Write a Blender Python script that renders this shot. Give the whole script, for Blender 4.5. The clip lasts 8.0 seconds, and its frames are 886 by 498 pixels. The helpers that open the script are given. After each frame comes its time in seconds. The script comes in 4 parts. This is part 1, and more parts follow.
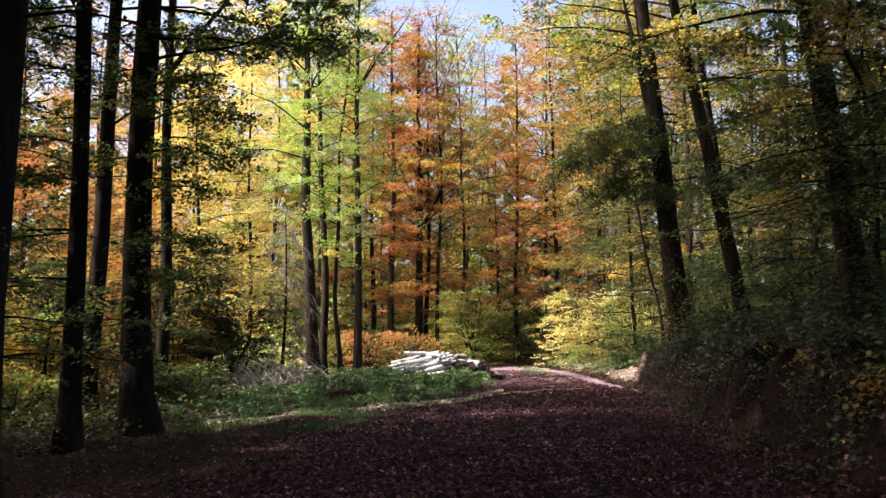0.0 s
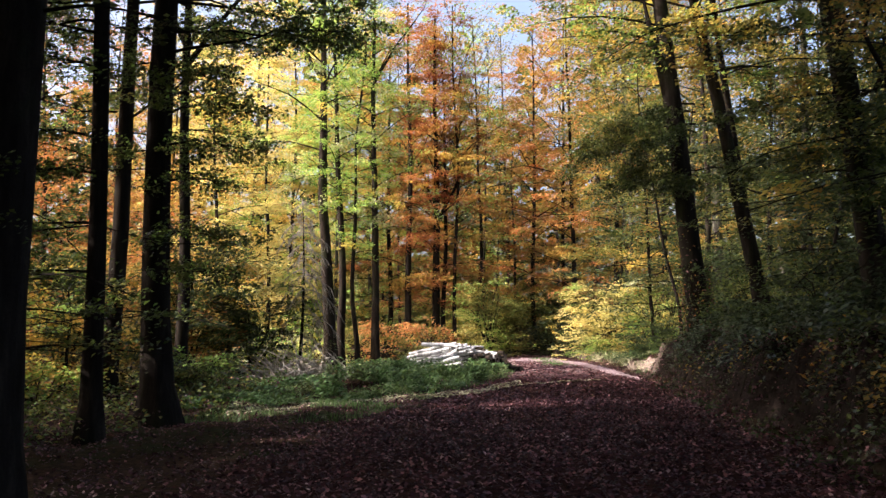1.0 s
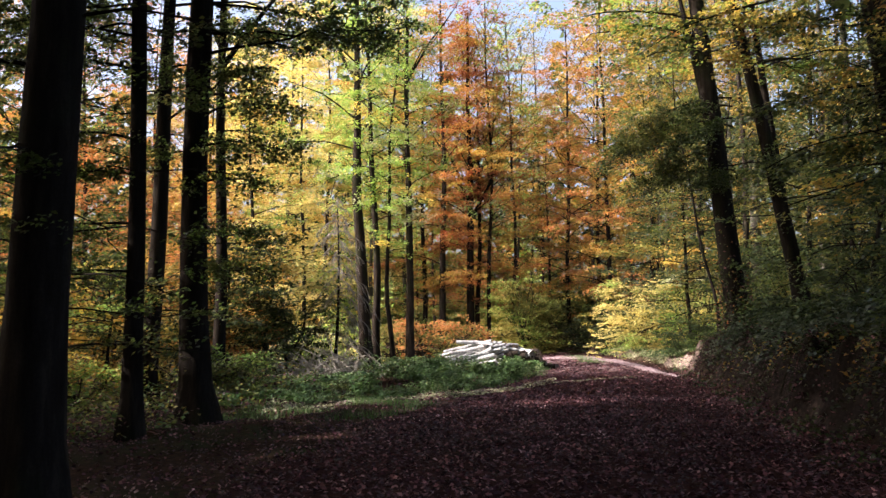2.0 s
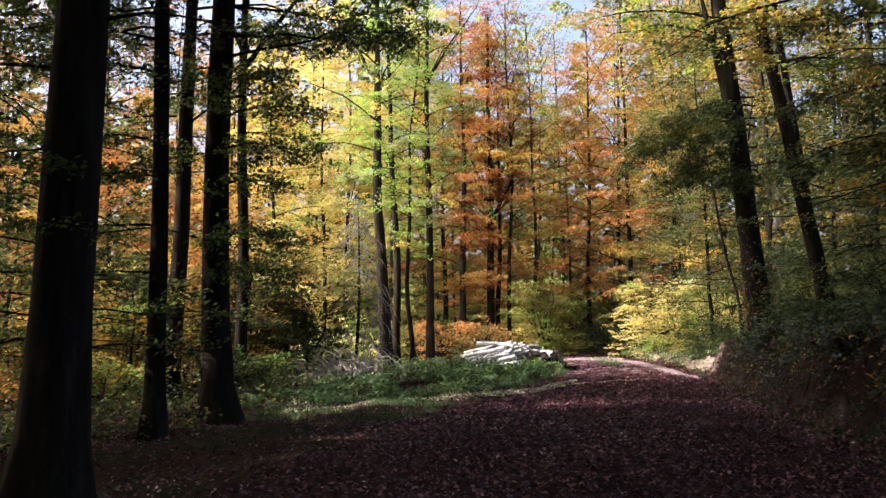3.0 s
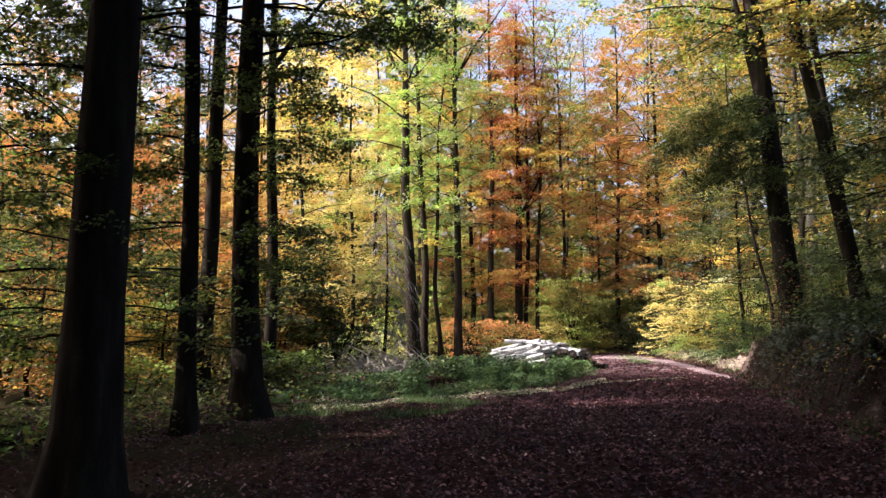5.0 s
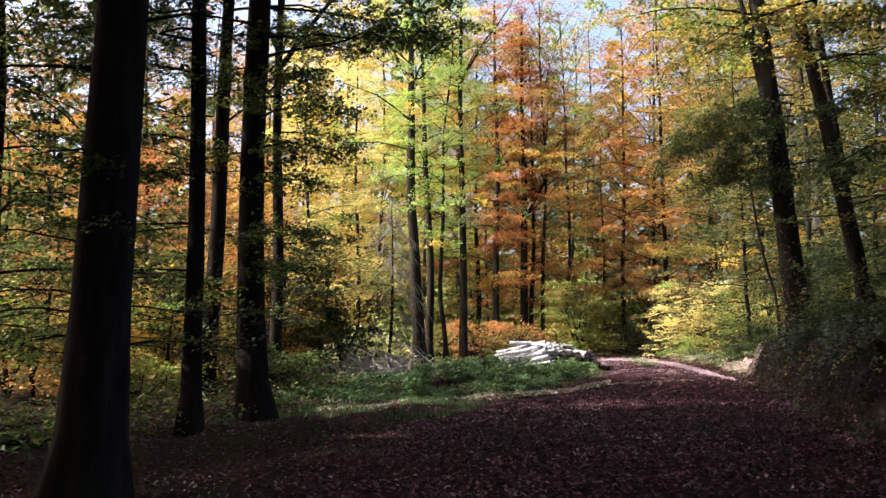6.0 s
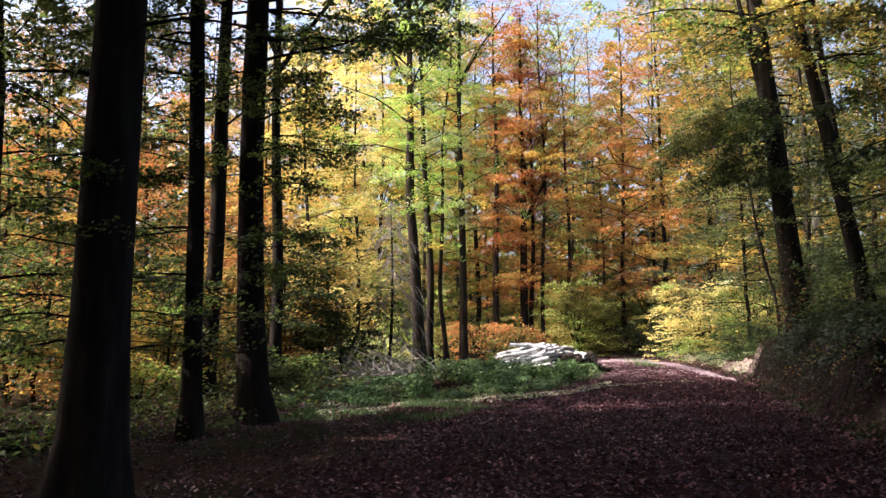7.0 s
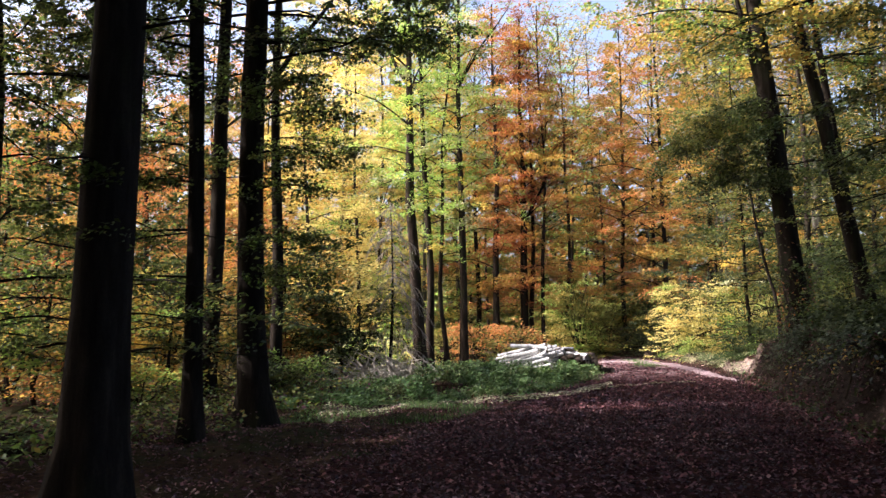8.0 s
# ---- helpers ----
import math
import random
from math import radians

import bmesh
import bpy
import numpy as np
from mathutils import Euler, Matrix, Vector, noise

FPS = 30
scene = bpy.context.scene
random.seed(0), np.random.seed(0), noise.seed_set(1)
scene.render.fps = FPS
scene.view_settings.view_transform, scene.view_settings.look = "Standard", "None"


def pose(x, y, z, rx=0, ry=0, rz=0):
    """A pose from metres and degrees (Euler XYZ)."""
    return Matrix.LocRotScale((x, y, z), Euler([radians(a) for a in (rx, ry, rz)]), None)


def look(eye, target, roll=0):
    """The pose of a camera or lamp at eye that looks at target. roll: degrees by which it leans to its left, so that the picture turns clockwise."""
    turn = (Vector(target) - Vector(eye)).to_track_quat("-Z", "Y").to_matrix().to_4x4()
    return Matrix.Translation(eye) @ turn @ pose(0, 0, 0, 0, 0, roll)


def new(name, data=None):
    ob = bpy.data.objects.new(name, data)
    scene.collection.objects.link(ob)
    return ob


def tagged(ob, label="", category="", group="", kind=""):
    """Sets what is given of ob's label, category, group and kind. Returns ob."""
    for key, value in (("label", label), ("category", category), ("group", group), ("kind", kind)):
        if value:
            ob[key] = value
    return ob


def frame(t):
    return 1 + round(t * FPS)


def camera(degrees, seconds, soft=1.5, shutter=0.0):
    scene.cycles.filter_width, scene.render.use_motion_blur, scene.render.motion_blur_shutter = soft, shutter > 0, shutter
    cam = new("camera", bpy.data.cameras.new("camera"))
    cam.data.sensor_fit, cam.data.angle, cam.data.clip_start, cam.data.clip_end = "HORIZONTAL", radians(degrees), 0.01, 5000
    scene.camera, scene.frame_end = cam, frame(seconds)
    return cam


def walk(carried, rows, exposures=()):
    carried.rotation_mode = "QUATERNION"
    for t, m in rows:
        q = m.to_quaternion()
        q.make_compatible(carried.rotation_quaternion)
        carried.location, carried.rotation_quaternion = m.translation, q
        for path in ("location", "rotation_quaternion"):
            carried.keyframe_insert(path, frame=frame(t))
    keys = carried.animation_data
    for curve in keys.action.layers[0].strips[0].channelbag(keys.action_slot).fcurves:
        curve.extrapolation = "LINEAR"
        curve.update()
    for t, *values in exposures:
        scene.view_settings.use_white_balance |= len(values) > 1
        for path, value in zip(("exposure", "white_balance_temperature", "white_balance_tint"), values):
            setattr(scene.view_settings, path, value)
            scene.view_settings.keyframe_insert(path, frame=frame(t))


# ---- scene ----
cam = camera(56.0, 8.0)
PATH = [
    (0, (0, 0, 1.6), (-0.0000, 9.9377, 2.7147), 0.000),
    (0.5, (0, 0, 1.6), (-0.0793, 9.9442, 2.6520), 0.060),
    (1, (0, 0, 1.6), (-0.2024, 9.9467, 2.6114), -0.074),
    (1.5, (0, 0, 1.6), (-0.4238, 9.9427, 2.5809), -0.217),
    (3, (0, 0, 1.6), (-0.8534, 9.9132, 2.6000), -0.131),
    (3.5, (0, 0, 1.6), (-0.9499, 9.9052, 2.5919), -0.117),
    (4, (0, 0, 1.6), (-1.0364, 9.8965, 2.5925), 0.143),
    (4.5, (0, 0, 1.6), (-1.1342, 9.8880, 2.5704), 0.012),
    (6, (0, 0, 1.6), (-1.2502, 9.8720, 2.5900), 0.263),
    (6.5, (0, 0, 1.6), (-1.2522, 9.8704, 2.6038), -0.084),
    (7, (0, 0, 1.6), (-1.2453, 9.8698, 2.6180), -0.109),
    (7.5, (0, 0, 1.6), (-1.2292, 9.8714, 2.6216), -0.327),
    (8, (0, 0, 1.6), (-1.2456, 9.8680, 2.6349), -0.343),
]
walk(cam, [(t, look(eye, target, roll)) for t, eye, target, roll in PATH], [(0, 1.25, 6540, 17.2), (8, 1.33, 6270, 18.2)])

# ---- light ----
SUN_AZ, SUN_EL = 258.0, 35.0          # degrees from +y towards +x, and above the horizon
world = bpy.data.worlds.new("world")
scene.world = world
world.use_nodes = True
wn = world.node_tree.nodes
sky = wn.new("ShaderNodeTexSky")
sky.sky_type, sky.sun_disc = "NISHITA", False
sky.sun_elevation, sky.sun_rotation = radians(SUN_EL), radians(SUN_AZ)
sky.air_density, sky.dust_density, sky.ozone_density = 1.0, 8.0, 1.8
world.node_tree.links.new(sky.outputs[0], wn["Background"].inputs[0])
wn["Background"].inputs[1].default_value = 0.21

sun = new("sun", bpy.data.lights.new("sun", "SUN"))
sun.data.energy, sun.data.angle, sun.data.color = 4.1, radians(0.6), (1.0, 0.93, 0.845)
away = Vector((math.sin(radians(SUN_AZ)) * math.cos(radians(SUN_EL)), math.cos(radians(SUN_AZ)) * math.cos(radians(SUN_EL)), math.sin(radians(SUN_EL))))
sun.matrix_world = look(away * 200, (0, 0, 0))


# ---- materials ----
def material(name):
    m = bpy.data.materials.new(name)
    m.use_nodes = True
    return m, m.node_tree.nodes, m.node_tree.links, m.node_tree.nodes["Principled BSDF"]


def ramp(nodes, links, fac, stops):
    r = nodes.new("ShaderNodeValToRGB")
    e = r.color_ramp.elements
    while len(e) < len(stops):
        e.new(0.5)
    for k, (p, c) in zip(e, stops):
        k.position, k.color = p, (*c, 1)
    links.new(fac, r.inputs[0])
    return r.outputs[0]


def noise_out(nodes, links, scale, detail=4.0, stretch=(1, 1, 1), rough=0.55):
    co, mp, nz = nodes.new("ShaderNodeTexCoord"), nodes.new("ShaderNodeMapping"), nodes.new("ShaderNodeTexNoise")
    mp.inputs["Scale"].default_value = stretch
    nz.inputs["Scale"].default_value, nz.inputs["Detail"].default_value, nz.inputs["Roughness"].default_value = scale, detail, rough
    links.new(co.outputs["Object"], mp.inputs[0])
    links.new(mp.outputs[0], nz.inputs["Vector"])
    return nz.outputs["Fac"]


def mixed(nodes, links, fac, a, b, blend="MIX"):
    m = nodes.new("ShaderNodeMix")
    m.data_type, m.blend_type = "RGBA", blend
    for socket, v in ((m.inputs[0], fac), (m.inputs[6], a), (m.inputs[7], b)):
        if hasattr(v, "node"):
            links.new(v, socket)
        else:
            socket.default_value = v if isinstance(v, (int, float)) else (*v, 1)
    return m.outputs[2]


def bump(nodes, links, bsdf, height, strength, distance):
    b = nodes.new("ShaderNodeBump")
    b.inputs["Strength"].default_value, b.inputs["Distance"].default_value = strength, distance
    links.new(height, b.inputs["Height"])
    links.new(b.outputs[0], bsdf.inputs["Normal"])


def leaf_material(name, stops, glow=0.46, gloss=0.22, rough=0.45, vary=0.5, patchy=1.7):
    """Thin leaves: each leaf takes its own colour, with patches over the crown; light passes through."""
    m, n, l, p = material(name)
    geo, math_n = n.new("ShaderNodeNewGeometry"), n.new("ShaderNodeMath")
    patch = noise_out(n, l, 0.45, 2.0)
    math_n.operation = "MULTIPLY_ADD"
    l.new(geo.outputs["Random Per Island"], math_n.inputs[0])
    math_n.inputs[1].default_value = vary
    shift = n.new("ShaderNodeMath")
    shift.operation = "MULTIPLY_ADD"
    l.new(patch, shift.inputs[0])
    shift.inputs[1].default_value, shift.inputs[2].default_value = patchy, 0.5 - 0.5 * vary - 0.5 * patchy
    l.new(shift.outputs[0], math_n.inputs[2])
    col = ramp(n, l, math_n.outputs[0], stops)
    l.new(col, p.inputs["Base Color"])
    p.inputs["Roughness"].default_value = rough
    p.inputs["Specular IOR Level"].default_value = gloss
    tr, mx = n.new("ShaderNodeBsdfTranslucent"), n.new("ShaderNodeMixShader")
    l.new(mixed(n, l, 1.0, col, (1.0, 0.95, 0.7), "MULTIPLY"), tr.inputs["Color"])
    mx.inputs[0].default_value = glow
    l.new(p.outputs[0], mx.inputs[1])
    l.new(tr.outputs[0], mx.inputs[2])
    l.new(mx.outputs[0], n["Material Output"].inputs["Surface"])
    return m


LEAF = {
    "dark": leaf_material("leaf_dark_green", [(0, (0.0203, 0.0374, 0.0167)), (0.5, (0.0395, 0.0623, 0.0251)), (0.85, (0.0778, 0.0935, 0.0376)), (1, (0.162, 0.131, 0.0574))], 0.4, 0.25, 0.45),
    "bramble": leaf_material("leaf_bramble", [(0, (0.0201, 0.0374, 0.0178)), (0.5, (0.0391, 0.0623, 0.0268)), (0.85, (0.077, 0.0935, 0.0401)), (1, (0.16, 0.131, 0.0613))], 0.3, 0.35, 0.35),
    "green": leaf_material("leaf_green", [(0, (0.047, 0.0792, 0.025)), (0.45, (0.0864, 0.126, 0.0395)), (0.8, (0.18, 0.202, 0.0686)), (1, (0.318, 0.266, 0.0936))]),
    "lime": leaf_material("leaf_yellow_green", [(0, (0.12, 0.25, 0.0483)), (0.4, (0.258, 0.44, 0.105)), (0.75, (0.43, 0.6, 0.177)), (1, (0.619, 0.63, 0.201))]),
    "yellow": leaf_material("leaf_yellow", [(0, (0.32, 0.35, 0.0852)), (0.3, (0.62, 0.53, 0.145)), (0.7, (0.72, 0.53, 0.136)), (1, (0.7, 0.37, 0.0937))]),
    "cream": leaf_material("leaf_cream", [(0, (0.42, 0.44, 0.162)), (0.35, (0.7, 0.64, 0.264)), (0.75, (0.78, 0.62, 0.256)), (1, (0.72, 0.44, 0.162))]),
    "gold": leaf_material("leaf_gold", [(0, (0.143, 0.176, 0.0421)), (0.35, (0.396, 0.297, 0.075)), (0.7, (0.517, 0.297, 0.0796)), (1, (0.44, 0.187, 0.0562))]),
    "olive": leaf_material("leaf_olive", [(0, (0.063, 0.09, 0.0279)), (0.4, (0.144, 0.162, 0.04644)), (0.75, (0.27, 0.243, 0.07434)), (1, (0.36, 0.234, 0.07434))]),
    "orange": leaf_material("leaf_orange", [(0, (0.207, 0.171, 0.0666)), (0.35, (0.415, 0.213, 0.0799)), (0.7, (0.464, 0.183, 0.0733)), (1, (0.378, 0.122, 0.0599))]),
    "red": leaf_material("leaf_red", [(0, (0.293, 0.159, 0.061)), (0.4, (0.354, 0.128, 0.0549)), (0.75, (0.329, 0.0915, 0.0427)), (1, (0.22, 0.0512, 0.0305))]),
    "herb": leaf_material("leaf_herb", [(0, (0.036, 0.081, 0.027)), (0.45, (0.08, 0.158, 0.0525)), (0.8, (0.168, 0.261, 0.105)), (1, (0.336, 0.396, 0.203))], 0.3),
    "pale": leaf_material("leaf_pale", [(0, (0.24, 0.29, 0.16)), (0.5, (0.42, 0.45, 0.29)), (1, (0.62, 0.58, 0.42))], 0.3),
    "litter": leaf_material("leaf_litter", [(0, (0.0147, 0.006, 0.0103)), (0.4, (0.0544, 0.021, 0.0308)), (0.75, (0.14, 0.057, 0.0667)), (0.93, (0.323, 0.158, 0.163)), (1, (0.617, 0.435, 0.427))], 0.06, 0.22, 0.55, 0.84, 0.75),
}


def bark_material(name, deep, mid, light, moss, amount, grain=7.0):
    m, n, l, p = material(name)
    ridges = noise_out(n, l, grain, 7.0, (1, 1, 0.16), 0.65)
    blotch = noise_out(n, l, 1.3, 3.0, (1, 1, 0.5))
    fine = noise_out(n, l, 40.0, 3.0)
    col = ramp(n, l, ridges, [(0.3, deep), (0.52, mid), (0.75, light)])
    col = mixed(n, l, ramp(n, l, blotch, [(0.62 - amount, (0, 0, 0)), (0.8 - amount * 0.5, (1, 1, 1))]), col, moss)
    col = mixed(n, l, 0.35, col, ramp(n, l, fine, [(0.3, (0.25, 0.25, 0.25)), (0.7, (1.0, 1.0, 1.0))]), "MULTIPLY")
    l.new(col, p.inputs["Base Color"])
    p.inputs["Roughness"].default_value = 1.0
    p.inputs["Specular IOR Level"].default_value = 0.05
    bump(n, l, p, ridges, 0.6, 0.03)
    return m


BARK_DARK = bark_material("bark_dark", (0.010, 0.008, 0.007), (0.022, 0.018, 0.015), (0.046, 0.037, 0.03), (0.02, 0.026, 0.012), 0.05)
BARK_GREY = bark_material("bark_grey", (0.035, 0.032, 0.028), (0.09, 0.082, 0.07), (0.19, 0.175, 0.155), (0.08, 0.1, 0.045), 0.12)
BARK_BROWN = bark_material("bark_brown", (0.012, 0.0095, 0.008), (0.032, 0.025, 0.021), (0.085, 0.07, 0.058), (0.03, 0.038, 0.018), 0.1)
TWIG = bark_material("twig_grey", (0.16, 0.14, 0.125), (0.36, 0.33, 0.3), (0.58, 0.55, 0.51), (0.2, 0.2, 0.13), 0.02, 20.0)
LOG_PALE = bark_material("log_weathered", (0.2, 0.2, 0.2), (0.55, 0.56, 0.58), (0.76, 0.77, 0.79), (0.13, 0.14, 0.12), 0.1, 12.0)


def end_material():
    m, n, l, p = material("log_end")
    rings = noise_out(n, l, 12.0, 4.0)
    l.new(ramp(n, l, rings, [(0.3, (0.06, 0.05, 0.042)), (0.55, (0.2, 0.18, 0.155)), (0.75, (0.4, 0.38, 0.35))]), p.inputs["Base Color"])
    p.inputs["Roughness"].default_value = 0.9
    bump(n, l, p, rings, 0.4, 0.01)
    return m


LOG_END = end_material()


def soil_material(name, dark, mid, light, patch, low, high):
    m, n, l, p = material(name)
    crumbs, leaves, broad = noise_out(n, l, 30.0, 6.0), noise_out(n, l, 9.0, 5.0), noise_out(n, l, 0.5, 4.0)
    col = ramp(n, l, leaves, [(0.3, dark), (0.52, mid), (0.75, light)])
    col = mixed(n, l, ramp(n, l, broad, [(low, (0, 0, 0)), (high, (1, 1, 1))]), col, patch)
    col = mixed(n, l, 0.6, col, ramp(n, l, crumbs, [(0.3, (0.3, 0.3, 0.3)), (0.65, (1, 1, 1))]), "MULTIPLY")
    l.new(col, p.inputs["Base Color"])
    p.inputs["Roughness"].default_value = 1.0
    p.inputs["Specular IOR Level"].default_value = 0.03
    bump(n, l, p, crumbs, 0.8, 0.04)
    return m


SOIL = soil_material("forest_floor", (0.013, 0.008, 0.006), (0.036, 0.02, 0.014), (0.085, 0.048, 0.028), (0.024, 0.032, 0.012), 0.5, 0.64)
ROAD = soil_material("road_litter", (0.013, 0.005, 0.006), (0.036, 0.014, 0.014), (0.085, 0.038, 0.034), (0.055, 0.024, 0.022), 0.45, 0.7)



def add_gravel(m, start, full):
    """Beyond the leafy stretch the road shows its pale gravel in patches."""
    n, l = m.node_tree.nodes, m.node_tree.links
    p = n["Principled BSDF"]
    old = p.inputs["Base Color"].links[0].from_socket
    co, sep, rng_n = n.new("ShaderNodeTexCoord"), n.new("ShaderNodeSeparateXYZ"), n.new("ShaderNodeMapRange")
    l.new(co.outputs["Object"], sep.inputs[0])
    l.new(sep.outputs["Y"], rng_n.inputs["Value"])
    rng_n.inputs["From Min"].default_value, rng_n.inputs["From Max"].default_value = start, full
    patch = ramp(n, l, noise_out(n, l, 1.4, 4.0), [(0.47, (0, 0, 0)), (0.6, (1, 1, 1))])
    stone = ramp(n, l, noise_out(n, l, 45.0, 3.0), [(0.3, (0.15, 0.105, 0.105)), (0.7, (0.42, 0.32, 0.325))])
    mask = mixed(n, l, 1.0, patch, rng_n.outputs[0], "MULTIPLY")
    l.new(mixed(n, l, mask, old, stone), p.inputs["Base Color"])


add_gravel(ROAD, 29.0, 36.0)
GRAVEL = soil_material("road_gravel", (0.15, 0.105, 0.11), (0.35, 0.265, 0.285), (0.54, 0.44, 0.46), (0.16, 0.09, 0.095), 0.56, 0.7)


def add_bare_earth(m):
    """Where the ground is too steep for litter to lie, sandy earth shows, painted dark in shade and pale in sun."""
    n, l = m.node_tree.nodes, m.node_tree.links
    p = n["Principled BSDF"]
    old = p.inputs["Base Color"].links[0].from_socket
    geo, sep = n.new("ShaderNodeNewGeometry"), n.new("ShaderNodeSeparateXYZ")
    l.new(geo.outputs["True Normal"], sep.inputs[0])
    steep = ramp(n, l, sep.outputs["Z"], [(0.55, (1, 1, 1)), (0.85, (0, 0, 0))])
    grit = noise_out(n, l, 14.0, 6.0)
    shaded_earth = ramp(n, l, grit, [(0.3, (0.008, 0.006, 0.005)), (0.52, (0.02, 0.0145, 0.012)), (0.75, (0.055, 0.04, 0.033))])
    lit_sand = ramp(n, l, grit, [(0.3, (0.09, 0.065, 0.055)), (0.5, (0.22, 0.17, 0.145)), (0.72, (0.4, 0.33, 0.29))])
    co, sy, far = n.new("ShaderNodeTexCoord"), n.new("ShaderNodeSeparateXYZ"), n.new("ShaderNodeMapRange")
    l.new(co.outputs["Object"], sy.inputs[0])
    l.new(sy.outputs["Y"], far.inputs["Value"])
    # the shaded stretch and the sunlit end past it are put into the colour
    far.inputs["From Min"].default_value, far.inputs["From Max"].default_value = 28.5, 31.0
    earth = mixed(n, l, far.outputs[0], shaded_earth, lit_sand)
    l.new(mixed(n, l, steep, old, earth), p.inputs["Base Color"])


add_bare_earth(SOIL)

# ---- geometry helpers ----
rng = np.random.default_rng(7)


def mesh_of(name, verts, quads, mats, index=None, smooth=False):
    me = bpy.data.meshes.new(name)
    verts, quads = np.asarray(verts, np.float32), np.asarray(quads, np.int32)
    me.vertices.add(len(verts))
    me.vertices.foreach_set("co", verts.ravel())
    me.loops.add(quads.size)
    me.loops.foreach_set("vertex_index", quads.ravel())
    me.polygons.add(len(quads))
    me.polygons.foreach_set("loop_start", np.arange(0, quads.size, 4, dtype=np.int32))
    for m in mats:
        me.materials.append(m)
    if index is not None:
        me.polygons.foreach_set("material_index", np.asarray(index, np.int32))
    if smooth:
        me.polygons.foreach_set("use_smooth", np.ones(len(quads), bool))
    me.update(calc_edges=True)
    return me


class Tubes:
    """Gathers tapered tubes of one mesh."""

    def __init__(self):
        self.v, self.q, self.n = [], [], 0

    def add(self, pts, radii, sides=6, flare=0.0, lobes=5, rough=0.0, closed=False):
        pts, radii = np.asarray(pts, float), np.asarray(radii, float)
        tan = np.gradient(pts, axis=0)
        tan /= np.linalg.norm(tan, axis=1, keepdims=True)
        ref = np.array([1.0, 0.0, 0.0]) if abs(tan[0, 0]) < 0.8 else np.array([0.0, 1.0, 0.0])
        u = np.cross(tan, ref)
        u /= np.linalg.norm(u, axis=1, keepdims=True)
        w = np.cross(tan, u)
        a = np.linspace(0, 2 * math.pi, sides, endpoint=False)
        r = radii[:, None] * np.ones(sides)
        if flare:
            h = pts[:, 2:3] - pts[0, 2]
            r = r * (1 + flare * np.exp(-np.maximum(h - 0.1, 0) / 0.45) * (1 + 0.45 * np.cos(lobes * a + 1.0) + 0.25 * np.cos(3 * a)))
        if rough:
            r = r * (1 + rough * rng.normal(size=r.shape))
        ring = pts[:, None, :] + r[..., None] * (np.cos(a)[None, :, None] * u[:, None, :] + np.sin(a)[None, :, None] * w[:, None, :])
        k, s = len(pts), sides
        i, j = np.meshgrid(np.arange(k - 1), np.arange(s), indexing="ij")
        q = np.stack([i * s + j, i * s + (j + 1) % s, (i + 1) * s + (j + 1) % s, (i + 1) * s + j], -1).reshape(-1, 4)
        self.v.append(ring.reshape(-1, 3))
        self.q.append(q + self.n)
        self.n += k * s

    def mesh(self, name, mat):
        return mesh_of(name, np.concatenate(self.v), np.concatenate(self.q), [mat], smooth=True)


def leaf_quads(pos, size, tilt=0.6, width=0.62, lean=0.0, gen=None):
    """Corners of one folded leaf at each place; living leaves lean towards the light."""
    g = gen or rng
    n = len(pos)
    nor = np.stack([g.normal(0, tilt, n), g.normal(0, tilt, n), np.ones(n)], 1) + lean * np.array(away)
    nor /= np.linalg.norm(nor, axis=1, keepdims=True)
    az = g.uniform(0, 2 * math.pi, n)
    d = np.stack([np.cos(az), np.sin(az), np.zeros(n)], 1)
    a = d - nor * (d * nor).sum(1, keepdims=True)
    a /= np.linalg.norm(a, axis=1, keepdims=True)
    b = np.cross(nor, a)
    s = (np.asarray(size) * g.uniform(0.65, 1.3, n))[:, None]
    fold = nor * s * 0.12
    v = np.stack([pos - a * s * 0.5, pos + b * s * width * 0.5 + a * s * 0.06 + fold, pos + a * s * 0.5, pos - b * s * width * 0.5 + a * s * 0.06 + fold], 1)
    return v.reshape(-1, 3)


def leaves(name, pos, size, kinds, tilt=0.6, width=0.62):
    """A mesh of leaves; kinds: {palette name: share}."""
    pos = np.asarray(pos)
    v = leaf_quads(pos, size, tilt, width, 0.0 if "litter" in kinds else 0.4)
    share = np.array(list(kinds.values()), float)
    if len(share) > 1 and "litter" not in kinds:
        # colours gather in patches of a crown
        cell = 0.35 + 4.0 * float(np.mean(size))
        ph = rng.uniform(0, 6.28, 6)
        v3 = pos / cell
        wave = np.sin(v3[:, 0] + 1.3 * np.sin(v3[:, 2] * 0.8 + ph[0]) + ph[1]) + np.sin(v3[:, 1] * 1.1 + 1.2 * np.sin(v3[:, 0] * 0.7 + ph[2]) + ph[3]) + np.sin(v3[:, 2] * 1.4 + ph[4])
        wave = wave + rng.normal(0, 0.55, len(pos))
        rank = np.empty(len(pos))
        rank[np.argsort(wave)] = (np.arange(len(pos)) + 0.5) / len(pos)
        idx = np.minimum(np.searchsorted(np.cumsum(share / share.sum()), rank), len(share) - 1)
    else:
        idx = rng.choice(len(share), len(pos), p=share / share.sum())
    return mesh_of(name, v, np.arange(len(v)).reshape(-1, 4), [LEAF[k] for k in kinds], idx)


def part(name, me, parent, label=""):
    ob = new(name, me)
    ob.parent = parent
    return tagged(ob, label) if label else ob


def thing(name, place, label, category, group=""):
    ob = new(name)
    ob.location = place
    return tagged(ob, label, category, group)


def polar(bearing, distance):
    a = radians(bearing)
    return distance * math.sin(a), distance * math.cos(a)


